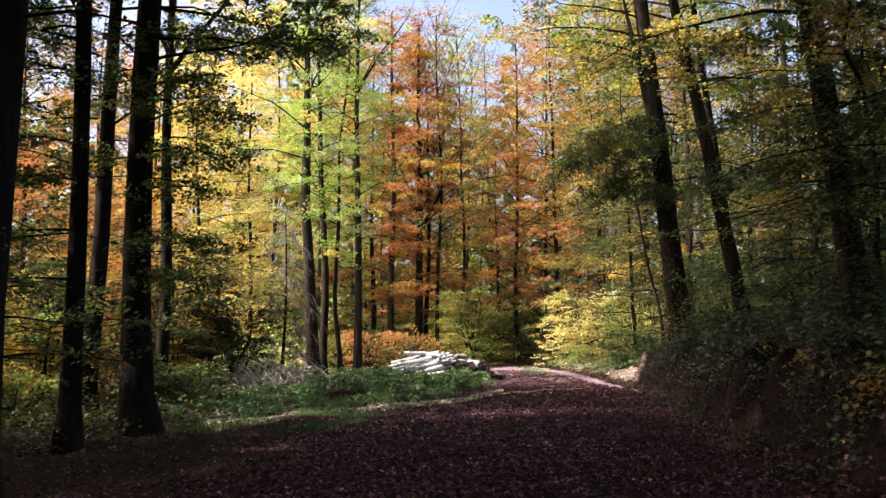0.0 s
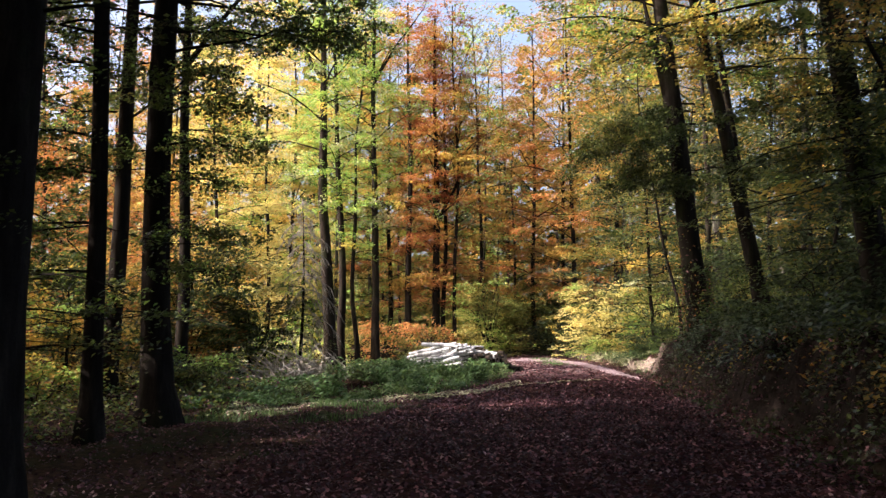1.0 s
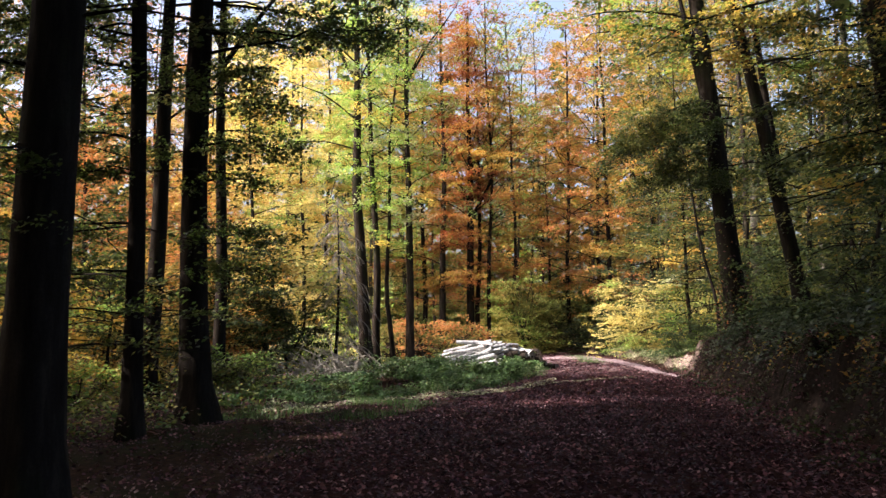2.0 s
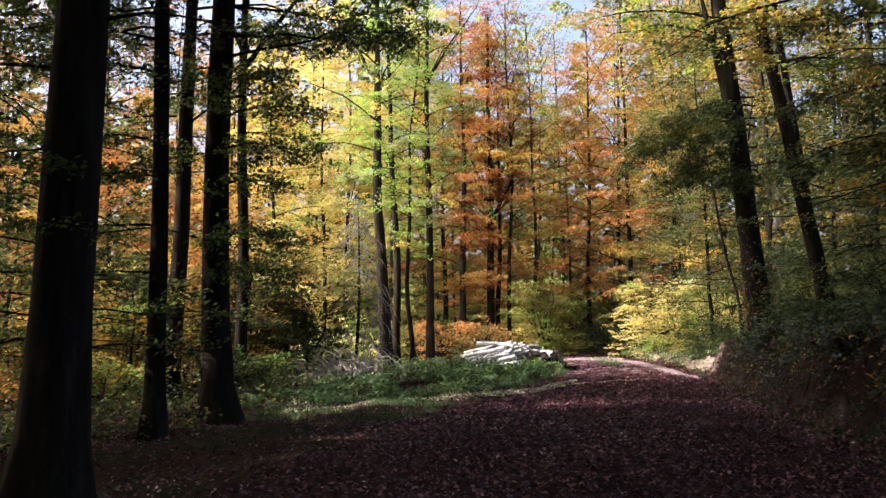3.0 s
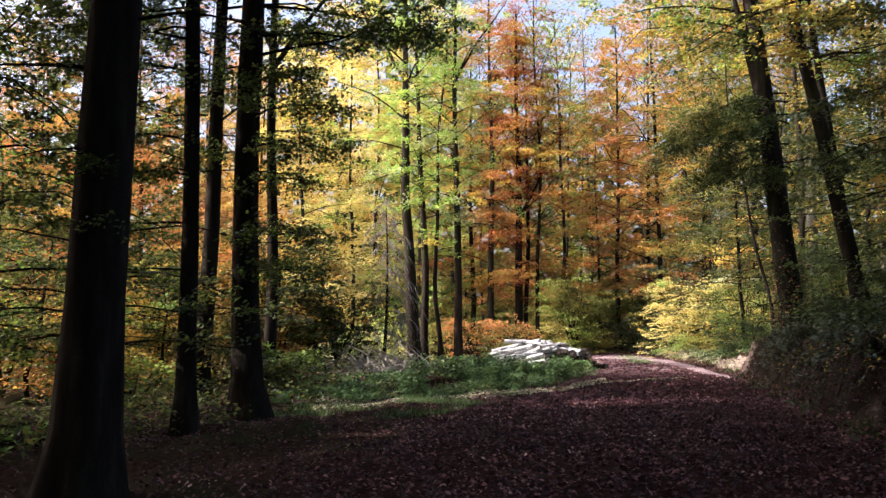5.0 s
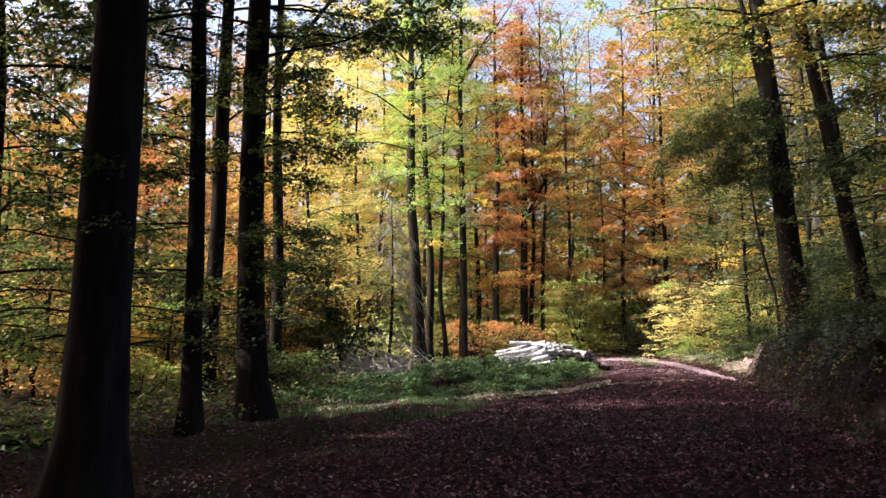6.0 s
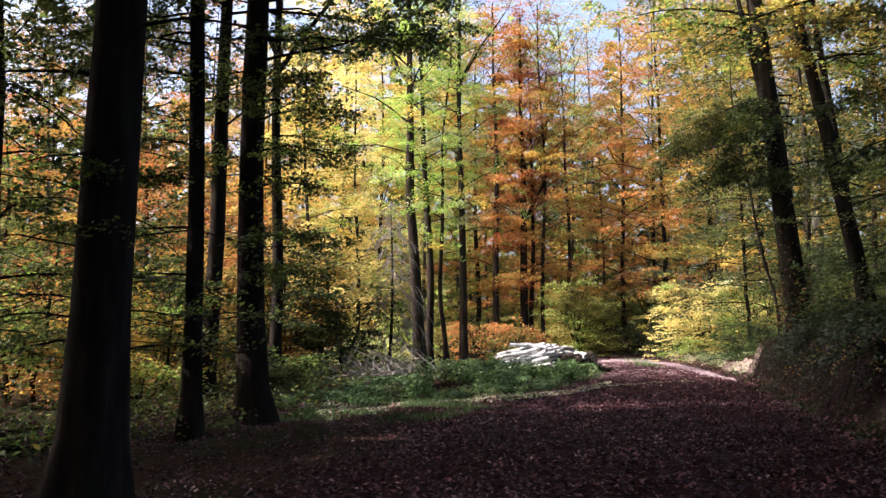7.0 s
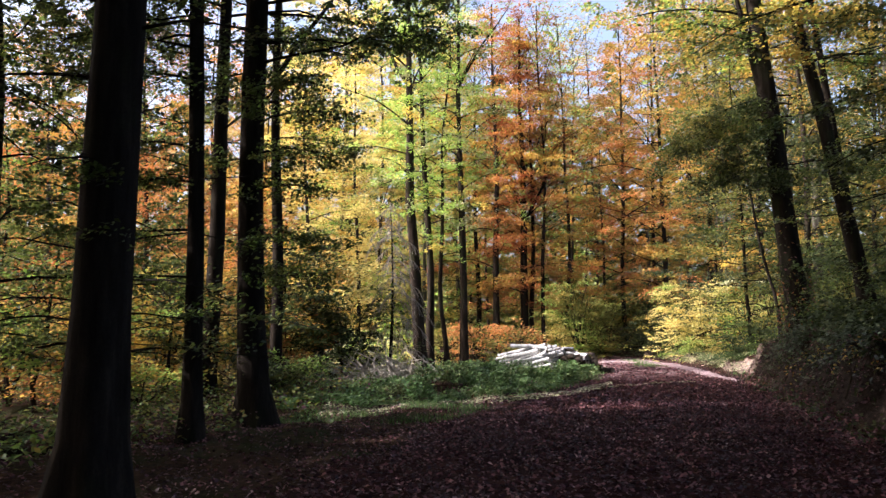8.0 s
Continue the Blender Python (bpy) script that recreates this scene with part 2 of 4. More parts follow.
# ---- ground ----
EDGE_Y = np.array([-60, 0, 9.6, 14.8, 23, 30.5, 40, 52, 62, 72, 90, 120])
RIGHT_X = np.array([4.2, 4.2, 4.4, 4.9, 5.9, 6.75, 7.3, 6.9, 5.8, 3.2, -11, -60])
LEFT_X = np.array([-3.4, -3.2, -2.8, -2.2, -0.1, 1.5, 2.3, 2.8, 2.1, -1.6, -18, -75])


def smooth01(v):
    v = np.clip(v, 0, 1)
    return v * v * (3 - 2 * v)


def ground_z(x, y):
    x, y = np.asarray(x, float), np.asarray(y, float)
    e = x - np.interp(y, EDGE_Y, RIGHT_X)
    e = e + 0.2 * np.sin(y * 0.9 + 0.4) + 0.12 * np.sin(y * 2.3)
    tall = 1.25 - 0.35 * smooth01((y - 30.0) / 1.5) - 0.55 * smooth01((y - 32.0) / 5.0) + 0.14 * np.sin(y * 0.55)
    tall = tall * (1 - smooth01((y - 60) / 12))
    rag = 0.17 * np.sin(3.1 * y + 2 * np.sin(1.9 * x)) + 0.13 * np.sin(5.3 * y - 3.7 * x) + 0.07 * np.sin(8.9 * y + 7.3 * x)
    bank = tall * (0.24 * smooth01(e / 0.5) + 0.76 * smooth01((e - 0.3) / 0.45)) + rag * smooth01((e - 0.1) / 0.4) * (1 - smooth01((e - 2) / 1.5)) * (1 - 0.75 * smooth01((y - 27) / 3))
    hill = 0.16 * np.clip(e - 1.5, 0, 60)
    hill = np.where(hill > 4, 4 + (hill - 4) * 0.3, hill) * (1 - smooth01((y - 70) / 40) * 0.6)
    left = np.interp(y, EDGE_Y, LEFT_X) - x
    low = -0.012 * np.clip(left - 3, 0, 60)
    lumps = 0.05 * np.sin(0.9 * x + 1.3 * y) + 0.05 * np.sin(1.7 * x - 0.8 * y + 1) + 0.025 * np.sin(4.1 * x + 2.2 * y)
    off = smooth01(np.maximum(e, left) / 1.2)
    mound = 0.3 * np.exp(-(((x + 3.0) / 3.0) ** 2 + ((y - 25) / 5.0) ** 2))
    return bank + hill + low + lumps * (0.15 + 0.85 * off) + mound - 0.04 * off * smooth01((left - 0.2) / 1.0)


def grid_lines(lo, hi, step, far):
    mid = np.arange(lo, hi + step / 2, step)
    grow = np.cumsum(step * 1.18 ** np.arange(1, 60))
    grow = grow[grow < far]
    return np.concatenate([lo - grow[::-1], mid, hi + grow])


def sheet(name, xs, ys, mat, lift=0.0):
    gx, gy = np.meshgrid(xs, ys)
    gz = ground_z(gx, gy) + lift
    v = np.stack([gx, gy, gz], -1).reshape(-1, 3)
    w = len(xs)
    i, j = np.meshgrid(np.arange(len(ys) - 1), np.arange(w - 1), indexing="ij")
    q = np.stack([i * w + j, i * w + j + 1, (i + 1) * w + j + 1, (i + 1) * w + j], -1).reshape(-1, 4)
    return new(name, mesh_of(name, v, q, [mat], smooth=True))


tagged(sheet("ground", np.sort(np.concatenate([grid_lines(-14, 14, 0.4, 1500), np.arange(4.27, 9.5, 0.13)])), grid_lines(-2, 44, 0.25, 1500), SOIL), "brown forest floor under fallen leaves and moss", "ground", kind="structure")


def road_strip():
    ys = np.arange(-40, 100, 0.4)
    k = np.linspace(0, 1, 17)
    lx, rx = np.interp(ys, EDGE_Y, LEFT_X), np.interp(ys, EDGE_Y, RIGHT_X)
    wob = 0.18 * np.sin(ys * 1.1) + 0.12 * np.sin(ys * 2.7 + 1)
    gx = (lx + wob)[:, None] * (1 - k) + (rx - 0.25 + wob * 0.5)[:, None] * k
    gy = ys[:, None] * np.ones(17)
    gz = ground_z(gx, gy) + 0.012 + 0.05 * np.sin(k * math.pi)[None, :] - 0.03 * (np.abs(k - 0.5) > 0.45)
    v = np.stack([gx, gy, gz], -1).reshape(-1, 3)
    i, j = np.meshgrid(np.arange(len(ys) - 1), np.arange(16), indexing="ij")
    q = np.stack([i * 17 + j, i * 17 + j + 1, (i + 1) * 17 + j + 1, (i + 1) * 17 + j], -1).reshape(-1, 4)
    return new("road", mesh_of("road", v, q, [ROAD], smooth=True))


tagged(road_strip(), "gravel forest road covered with brown fallen leaves", "road", kind="structure")


# ---- trees ----
def limb_path(start, az, length, rise, droop, steps=6):
    s = np.linspace(0, 1, steps)
    wig = rng.normal(0, 0.05 * length, (steps, 2)) * s[:, None]
    out = length * s
    return np.stack([start[0] + math.cos(az) * out + wig[:, 0], start[1] + math.sin(az) * out + wig[:, 1],
                     start[2] + length * (rise * s - droop * s * s) + rng.normal(0, 0.02 * length, steps) * s], 1)


def foliage(path, count, spread, leaf, per=60, wide=3.7, thick=0.09):
    """Leaf places in flat, slightly drooping sprays along a limb."""
    n = max(2, int(round(count / per)))
    t = rng.uniform(0.25, 1.04, n)
    k = t * (len(path) - 1)
    i = np.clip(k.astype(int), 0, len(path) - 2)
    c = path[i] + (path[i + 1] - path[i]) * (k - i)[:, None]
    c = c + rng.normal(0, 1, (n, 3)) * np.array([spread, spread, spread * 0.4]) * (1.2 - 0.5 * t)[:, None]
    pick = rng.integers(0, n, count)
    size = wide * leaf * rng.uniform(0.6, 1.35, n)
    long_az = rng.uniform(0, math.pi, n)
    r, a = np.sqrt(rng.uniform(0, 1, count)), rng.uniform(0, 2 * math.pi, count)
    u, v = r * np.cos(a) * 1.35, r * np.sin(a) * 0.75
    ca, sa = np.cos(long_az)[pick], np.sin(long_az)[pick]
    off = np.stack([u * ca - v * sa, u * sa + v * ca], 1) * size[pick][:, None]
    slope = rng.normal(0, 0.15, (n, 2))
    dz = (off * slope[pick]).sum(1) - 0.14 * (u * u + v * v) * size[pick] + rng.normal(0, thick, count) * size[pick]
    return c[pick] + np.concatenate([off, dz[:, None]], 1)


def tree(name, label, x, y, height, r0, kinds, lean=(0, 0), bare=4.0, reach=3.0, limbs=26, count=6000, leaf=0.12, bark=None, sides=9,
         rise=0.7, droop=0.35, wob=0.12, flare=0.5, extra=(), fork=(), twigs=0, tilt=0.5, group="forest trees", category="tree", top_r=0.22, spread=0.3, bend=None, steep=1.0, thin_above=99.0):
    """A trunk with tapered limbs and sprays of leaves. extra, fork: limbs of their own as (height, azimuth, length, rise, ...)."""
    z = float(ground_z(x, y)) - 0.06
    root = thing(name, (x, y, z), label, category, group)
    near = sides > 8
    stem, ring = Tubes(), 15 if near else 9
    s = np.linspace(0, 1, ring) ** 1.35
    ph = rng.uniform(0, 6.28, 2)
    env = np.minimum(1, s * 6)
    ax = np.stack([lean[0] * s + wob * env * np.sin(5 * s + ph[0]) + 0.4 * wob * env * np.sin(13 * s + ph[1]), lean[1] * s + wob * env * np.sin(4 * s + ph[1]), height * 0.94 * s], 1)
    if bend is not None:
        ax[:, 0] += np.interp(ax[:, 2], [b[0] for b in bend], [b[1] for b in bend])
    rad = r0 * (1 - (1 - top_r) * s)
    stem.add(ax, rad, sides, flare, 5, 0.025 if near else 0.0)
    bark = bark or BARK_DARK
    part("trunk", stem.mesh("trunk", bark), root)
    at_h = lambda h: np.array([np.interp(h, ax[:, 2], ax[:, k]) for k in range(3)])
    r_h = lambda h: float(np.interp(h, ax[:, 2], rad))
    todo = []
    for i in range(limbs):
        u = (i + rng.uniform(0, 1)) / limbs
        h = bare + (height * 0.92 - bare) * u
        length = reach * (0.55 + 0.75 * math.sin(math.pi * min(1, 0.25 + 0.75 * u))) * rng.uniform(0.6, 1.25) * (1 - 0.35 * u ** 5)
        todo.append((h, i * 2.399 + rng.uniform(-0.5, 0.5), length, rise * rng.uniform(0.4, 1.3) * (0.45 + 1.3 * steep * u), droop * rng.uniform(0.6, 1.4), 1.0 if h < thin_above else 0.35, 0.4))
    todo += [(h, az, length, up, 0.1, 0.6, 0.75) for h, az, length, up in fork]
    todo += [(h, radians(az), length, up, dr, share, 0.4) for h, az, length, up, dr, share in extra]
    weight = sum(t[2] * t[5] for t in todo)
    pts, fine = [], Tubes()
    for h, az, length, up, dr, share, thick in todo:
        path = limb_path(at_h(h), az, length, up, dr)
        rr = r_h(h) * thick if thick > 0.5 else min(r_h(h) * thick, 0.01 + 0.008 * length)
        radii = np.linspace(rr, 0.005 if near else 0.012, len(path))
        if near:
            one = Tubes()
            one.add(path, radii, 5)
            part("limb", one.mesh("limb", bark), root)
        else:
            fine.add(path, radii, 3)
        n = int(count * length * share / max(weight, 0.01))
        if n > 3:
            pts.append(foliage(path, n, spread * length ** 0.6, leaf, per=60 if leaf < 0.13 else 130, wide=3.7 if leaf < 0.13 else 5.4, thick=0.18 if leaf < 0.13 else 0.1))
        for _ in range(twigs):
            k = rng.uniform(0.3, 0.95) * (len(path) - 1)
            i = int(k)
            st = path[i] + (path[min(i + 1, len(path) - 1)] - path[i]) * (k - i)
            fine.add(limb_path(st, az + rng.choice([-1, 1]) * rng.uniform(0.5, 1.1), length * rng.uniform(0.2, 0.45), rng.uniform(-0.1, 0.4), 0.2, 4), np.linspace(0.012, 0.003, 4), 3)
    if fine.n:
        tagged(part("branchwork", fine.mesh("branchwork", bark), root), kind="stuff")
    if pts:
        part("crown", leaves("crown", np.concatenate(pts), leaf, kinds, tilt), root)
    return root


def upper_crown(root, z0, z1, reach, count, leaf, kinds, az=0.0, fan=180.0):
    """The high crown of a tall tree, above its lowest limbs."""
    pts, fine = [], Tubes()
    for i in range(18):
        h = z0 + (z1 - z0) * (i + rng.uniform(0, 1)) / 18
        p = limb_path((0, 0, h), radians(az + fan * (2 * ((i * 0.618) % 1) - 1)), reach * rng.uniform(0.6, 1.1), rng.uniform(0.2, 0.6), 0.3)
        fine.add(p, np.linspace(0.06, 0.012, len(p)), 3)
        pts.append(foliage(p, count // 18, 0.9, leaf))
    tagged(part("upper_branchwork", fine.mesh("upper_branchwork", BARK_DARK), root), kind="stuff")
    part("upper_crown", leaves("upper_crown", np.concatenate(pts), leaf, kinds), root)


def bough(root, h, az, length, up, dr, count, leaf, kinds, bark=None):
    """One leafy branch of a tree, from the trunk at height h."""
    p = limb_path((0, 0, h), radians(az), length, up, dr, 7)
    t, pts = Tubes(), [foliage(p[2:], count // 2, 0.26, leaf, 35, 2.8, 0.3)]
    t.add(p, np.linspace(0.012 + 0.006 * length, 0.004, 7), 5)
    limb = part("limb", t.mesh("limb", bark or BARK_DARK), root)
    fine = Tubes()
    for k in range(5):
        st = p[1 + k]
        q = limb_path(st, radians(az + (55 if k % 2 else -55) + rng.uniform(-15, 15)), length * rng.uniform(0.3, 0.5), up * 0.5, dr, 5)
        fine.add(q, np.linspace(0.012, 0.003, 5), 3)
        pts.append(foliage(q, count // 10, 0.22, leaf, 35, 2.8, 0.3))
    tagged(part("branchwork", fine.mesh("branchwork", bark or BARK_DARK), limb), kind="stuff")
    part("foliage", leaves("foliage", np.concatenate(pts), leaf, kinds, 0.75), limb)



# dark trunks beside the road
rng = np.random.default_rng(31)
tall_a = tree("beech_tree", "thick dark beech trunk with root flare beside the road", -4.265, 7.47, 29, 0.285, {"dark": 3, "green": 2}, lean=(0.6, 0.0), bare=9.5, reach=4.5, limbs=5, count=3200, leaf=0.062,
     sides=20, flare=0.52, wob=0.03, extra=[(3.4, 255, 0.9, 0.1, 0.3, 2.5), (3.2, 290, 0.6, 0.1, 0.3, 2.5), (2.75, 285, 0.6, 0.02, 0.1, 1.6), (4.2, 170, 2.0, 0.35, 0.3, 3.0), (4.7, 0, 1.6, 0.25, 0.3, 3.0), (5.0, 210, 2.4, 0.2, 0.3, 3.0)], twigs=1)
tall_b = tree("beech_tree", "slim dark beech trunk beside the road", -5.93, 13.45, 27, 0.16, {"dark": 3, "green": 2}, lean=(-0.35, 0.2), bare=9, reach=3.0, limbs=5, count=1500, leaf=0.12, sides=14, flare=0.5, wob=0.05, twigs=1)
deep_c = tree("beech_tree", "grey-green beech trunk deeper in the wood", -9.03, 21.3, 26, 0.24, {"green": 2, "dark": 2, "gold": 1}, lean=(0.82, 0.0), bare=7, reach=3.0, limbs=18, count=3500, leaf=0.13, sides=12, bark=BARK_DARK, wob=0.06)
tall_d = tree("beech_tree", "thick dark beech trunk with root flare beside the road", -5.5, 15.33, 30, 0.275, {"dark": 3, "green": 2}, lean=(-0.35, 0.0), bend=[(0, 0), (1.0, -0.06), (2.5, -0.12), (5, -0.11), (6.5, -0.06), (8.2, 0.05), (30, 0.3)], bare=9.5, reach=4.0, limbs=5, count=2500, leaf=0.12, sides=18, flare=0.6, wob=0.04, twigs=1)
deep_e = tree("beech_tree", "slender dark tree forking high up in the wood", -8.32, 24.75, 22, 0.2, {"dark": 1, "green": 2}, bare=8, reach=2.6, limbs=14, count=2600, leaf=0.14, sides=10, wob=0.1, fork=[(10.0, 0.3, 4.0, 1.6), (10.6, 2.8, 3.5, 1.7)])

# coarse crowns added above view to keep the sun off road and bank
for root, reach, fan in ((tall_a, 6.5, 180.0), (tall_b, 6.0, 90.0), (tall_d, 6.0, 90.0)):
    upper_crown(root, 10.5, 15.5, reach, 2000, 0.45, {"green": 2, "dark": 2}, -80.0, fan)

# a second unseen crown, added to shade the slope on the right
upper_crown(tall_a, 12.0, 21.0, 7.5, 2000, 0.45, {"green": 2, "dark": 2}, 0.0, 120.0)

# added above view so that the farther bank lies in shade
upper_crown(deep_c, 12.0, 16.5, 5.5, 1900, 0.45, {"green": 2, "dark": 2})

# sunlit group behind the herbs
rng = np.random.default_rng(32)
MID = "sunlit slender tree with yellow-green leaves behind the verge"
tree("ash_tree", "curved forked grey-brown trunk with sparse yellow-green leaves", -6.0, 36.6, 21, 0.3, {"lime": 3, "cream": 1, "pale": 1}, bare=8.0, reach=3.2, limbs=24, count=10800, leaf=0.105, bark=BARK_BROWN, sides=12, wob=0.08, bend=[(0, 0.4), (4, 0.1), (8, -0.15), (11, 0.0), (20, -0.2)],
     fork=[(13.2, 2.5, 3.0, 1.5)])
tree("ash_tree", MID, -5.35, 37.6, 20, 0.2, {"lime": 3, "pale": 1}, lean=(-0.5, 0), bare=6.5, reach=2.2, limbs=30, count=9900, leaf=0.105, bark=BARK_BROWN, sides=10, wob=0.12)
tree("ash_tree", MID, -4.55, 37.0, 17, 0.12, {"lime": 3, "yellow": 1}, lean=(0.0, 0), bare=5, reach=1.8, limbs=24, count=6300, leaf=0.105, bark=BARK_BROWN, sides=9, wob=0.22)
tree("ash_tree", MID, -3.75, 37.0, 21, 0.2, {"lime": 3, "pale": 1, "green": 1}, lean=(-0.15, 0), bare=6.0, reach=2.3, limbs=34, count=10800, leaf=0.105, bark=BARK_BROWN, sides=10, wob=0.06, fork=[(13.0, 0.5, 3.0, 1.8)])
RED = "beech with a dark trunk and copper-red autumn leaves"
tree("beech_tree", RED, -3.75, 60.0, 28, 0.27, {"gold": 3, "orange": 3, "red": 1}, bare=4.5, reach=3.0, limbs=42, count=20000, leaf=0.16, rise=1.2, droop=0.5, sides=9, bark=BARK_BROWN, wob=0.12)
tree("beech_tree", RED, -1.77, 60.5, 27, 0.33, {"red": 2, "orange": 4, "gold": 2}, bare=4, reach=3.4, limbs=46, count=24000, leaf=0.16, rise=1.2, droop=0.5, sides=9, wob=0.08, fork=[(9.5, 0.6, 4.0, 1.9), (10.5, 2.4, 4.0, 2.0)])
tree("beech_tree", RED, -1.2, 62.0, 24, 0.2, {"red": 1, "orange": 3, "gold": 1}, bare=5, reach=2.8, limbs=34, count=14000, leaf=0.16, rise=1.2, droop=0.5, sides=8, wob=0.15)

# trees on the bank
rng = np.random.default_rng(33)
tall_l = tree("oak_tree", "tall dark ivy-grown trunk on the road bank", 8.05, 28.0, 25, 0.4, {"green": 3, "lime": 2, "yellow": 3}, lean=(-2.0, 0), bare=9.5, reach=4.5, limbs=30, count=15000, leaf=0.135, sides=16, flare=0.35, wob=0.1, twigs=1,
     extra=[(10.4, 200, 5.0, 0.25, 0.4, 2.0), (9.8, 230, 4.4, 0.2, 0.4, 2.0), (11.0, 180, 5.0, 0.3, 0.3, 2.0)], fork=[(7.2, 3.14, 1.3, 4.9)])
tree("oak_tree", "dark leaning trunk with green leaves on the bank", 10.45, 28.6, 24, 0.28, {"yellow": 2, "lime": 2, "green": 2}, lean=(-4.0, 0), bare=9, reach=4.2, limbs=28, count=13000, leaf=0.135, sides=12, wob=0.1, bark=BARK_DARK)
tree("oak_tree", "thin dark leaning trunk on the bank", 10.55, 29.4, 22, 0.18, {"yellow": 3, "lime": 1}, lean=(-2.4, 0), bare=9, reach=3.4, limbs=22, count=9000, leaf=0.135, sides=10, wob=0.1)
tree("beech_tree", "smooth pale grey beech trunk on the slope", 12.6, 40.0, 25, 0.3, {"gold": 2, "olive": 3, "green": 1, "dark": 1}, lean=(-0.6, 0), bare=9, reach=4.0, limbs=26, count=8000, leaf=0.17, bark=BARK_GREY, sides=10)
tall_o = tree("beech_tree", "thick shaded trunk on the bank with dark green leaves", 7.9, 15.6, 24, 0.27, {"dark": 1, "green": 2, "yellow": 3}, lean=(-3.1, 0), bare=5.5, reach=3.2, limbs=20, count=6500, leaf=0.13, sides=14, wob=0.06, twigs=1, bark=BARK_BROWN,
     extra=[(3.0, 180, 1.6, 0.2, 0.3, 1.0), (3.6, 250, 2.0, 0.2, 0.3, 1.0), (4.4, 300, 2.4, 0.2, 0.3, 1.0)])
# unseen canopy added to cut the skylight on the bank
upper_crown(tall_l, 17.5, 23.0, 6.5, 1800, 0.5, {"green": 2, "dark": 2}, 200.0, 180.0)
upper_crown(tall_l, 13.0, 19.0, 5.0, 9000, 0.14, {"yellow": 3, "lime": 2, "green": 2}, 0.0, 180.0)
# another added canopy, reaching out over the road to shade it
upper_crown(tall_o, 12.5, 19.0, 9.0, 3600, 0.5, {"green": 2, "dark": 2}, 190.0, 80.0)
upper_crown(tall_o, 11.0, 19.0, 6.5, 8000, 0.17, {"yellow": 2, "green": 2, "olive": 1})
tree("hazel_tree", "thin crooked dark stem with a broken knee branch", 7.9, 30.0, 11, 0.065, {"olive": 2, "green": 1}, lean=(-1.4, 0), bare=4.5, reach=1.8, limbs=12, count=1500, leaf=0.13, sides=9, wob=0.15, extra=[(6.2, 10, 1.2, 0.1, 1.6, 0.1)])
tree("beech_tree", "pale trunk beside the road bend", 11.0, 53.5, 22, 0.2, {"olive": 3, "dark": 1}, bare=5, reach=3.0, limbs=28, count=7000, leaf=0.17, bark=BARK_GREY, sides=8)


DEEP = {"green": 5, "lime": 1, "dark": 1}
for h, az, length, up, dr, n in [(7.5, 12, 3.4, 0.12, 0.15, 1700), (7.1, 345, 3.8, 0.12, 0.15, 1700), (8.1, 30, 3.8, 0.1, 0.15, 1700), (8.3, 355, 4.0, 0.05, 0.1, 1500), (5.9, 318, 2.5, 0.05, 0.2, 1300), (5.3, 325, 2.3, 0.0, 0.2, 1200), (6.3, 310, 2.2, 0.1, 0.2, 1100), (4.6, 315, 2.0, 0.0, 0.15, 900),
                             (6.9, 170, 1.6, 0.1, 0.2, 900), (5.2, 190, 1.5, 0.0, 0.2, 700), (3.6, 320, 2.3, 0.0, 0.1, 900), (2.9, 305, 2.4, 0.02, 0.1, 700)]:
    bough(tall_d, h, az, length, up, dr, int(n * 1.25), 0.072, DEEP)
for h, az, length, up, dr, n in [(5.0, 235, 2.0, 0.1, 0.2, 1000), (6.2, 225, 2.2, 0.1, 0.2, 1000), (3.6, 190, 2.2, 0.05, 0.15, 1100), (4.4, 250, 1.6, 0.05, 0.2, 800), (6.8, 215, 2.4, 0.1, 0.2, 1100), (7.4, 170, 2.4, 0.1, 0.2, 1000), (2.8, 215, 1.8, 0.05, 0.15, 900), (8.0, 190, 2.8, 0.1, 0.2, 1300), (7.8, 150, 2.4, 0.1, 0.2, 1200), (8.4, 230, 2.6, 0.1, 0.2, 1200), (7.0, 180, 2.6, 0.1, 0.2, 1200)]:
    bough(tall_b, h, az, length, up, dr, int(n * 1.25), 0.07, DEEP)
for h, az, length, up, dr, n in [(8.0, 205, 3.8, 0.1, 0.5, 2600), (8.3, 190, 4.0, 0.05, 0.5, 2600), (7.3, 225, 3.6, 0.05, 0.45, 2600), (6.6, 200, 3.4, 0.0, 0.4, 2400), (5.8, 240, 2.4, 0.0, 0.4, 1500), (6.0, 320, 2.4, 0.1, 0.3, 900), (7.6, 182, 3.8, 0.05, 0.4, 2400), (6.0, 186, 2.8, 0.0, 0.3, 1800)]:
    bough(tall_l, h, az, length, up, dr, n, 0.1, {"dark": 3, "green": 2})
for h, az, length, up, dr, n in [(3.4, 200, 2.6, 0.1, 0.25, 1500), (4.6, 172, 2.8, 0.1, 0.25, 1600), (2.6, 240, 2.2, 0.1, 0.2, 1300), (5.8, 190, 3.0, 0.1, 0.2, 1600), (3.9, 290, 2.4, 0.1, 0.2, 1300), (5.0, 250, 2.8, 0.1, 0.2, 1500), (6.6, 230, 3.0, 0.1, 0.2, 1500), (4.2, 268, 1.6, 0.05, 0.2, 1300), (5.2, 282, 1.8, 0.05, 0.2, 1300), (3.2, 262, 1.5, 0.05, 0.2, 1200), (6.0, 262, 1.8, 0.1, 0.2, 1300)]:
    bough(tall_o, h, az, length, up, dr, n // 2, 0.105, {"dark": 1, "green": 3, "olive": 2, "yellow": 1})

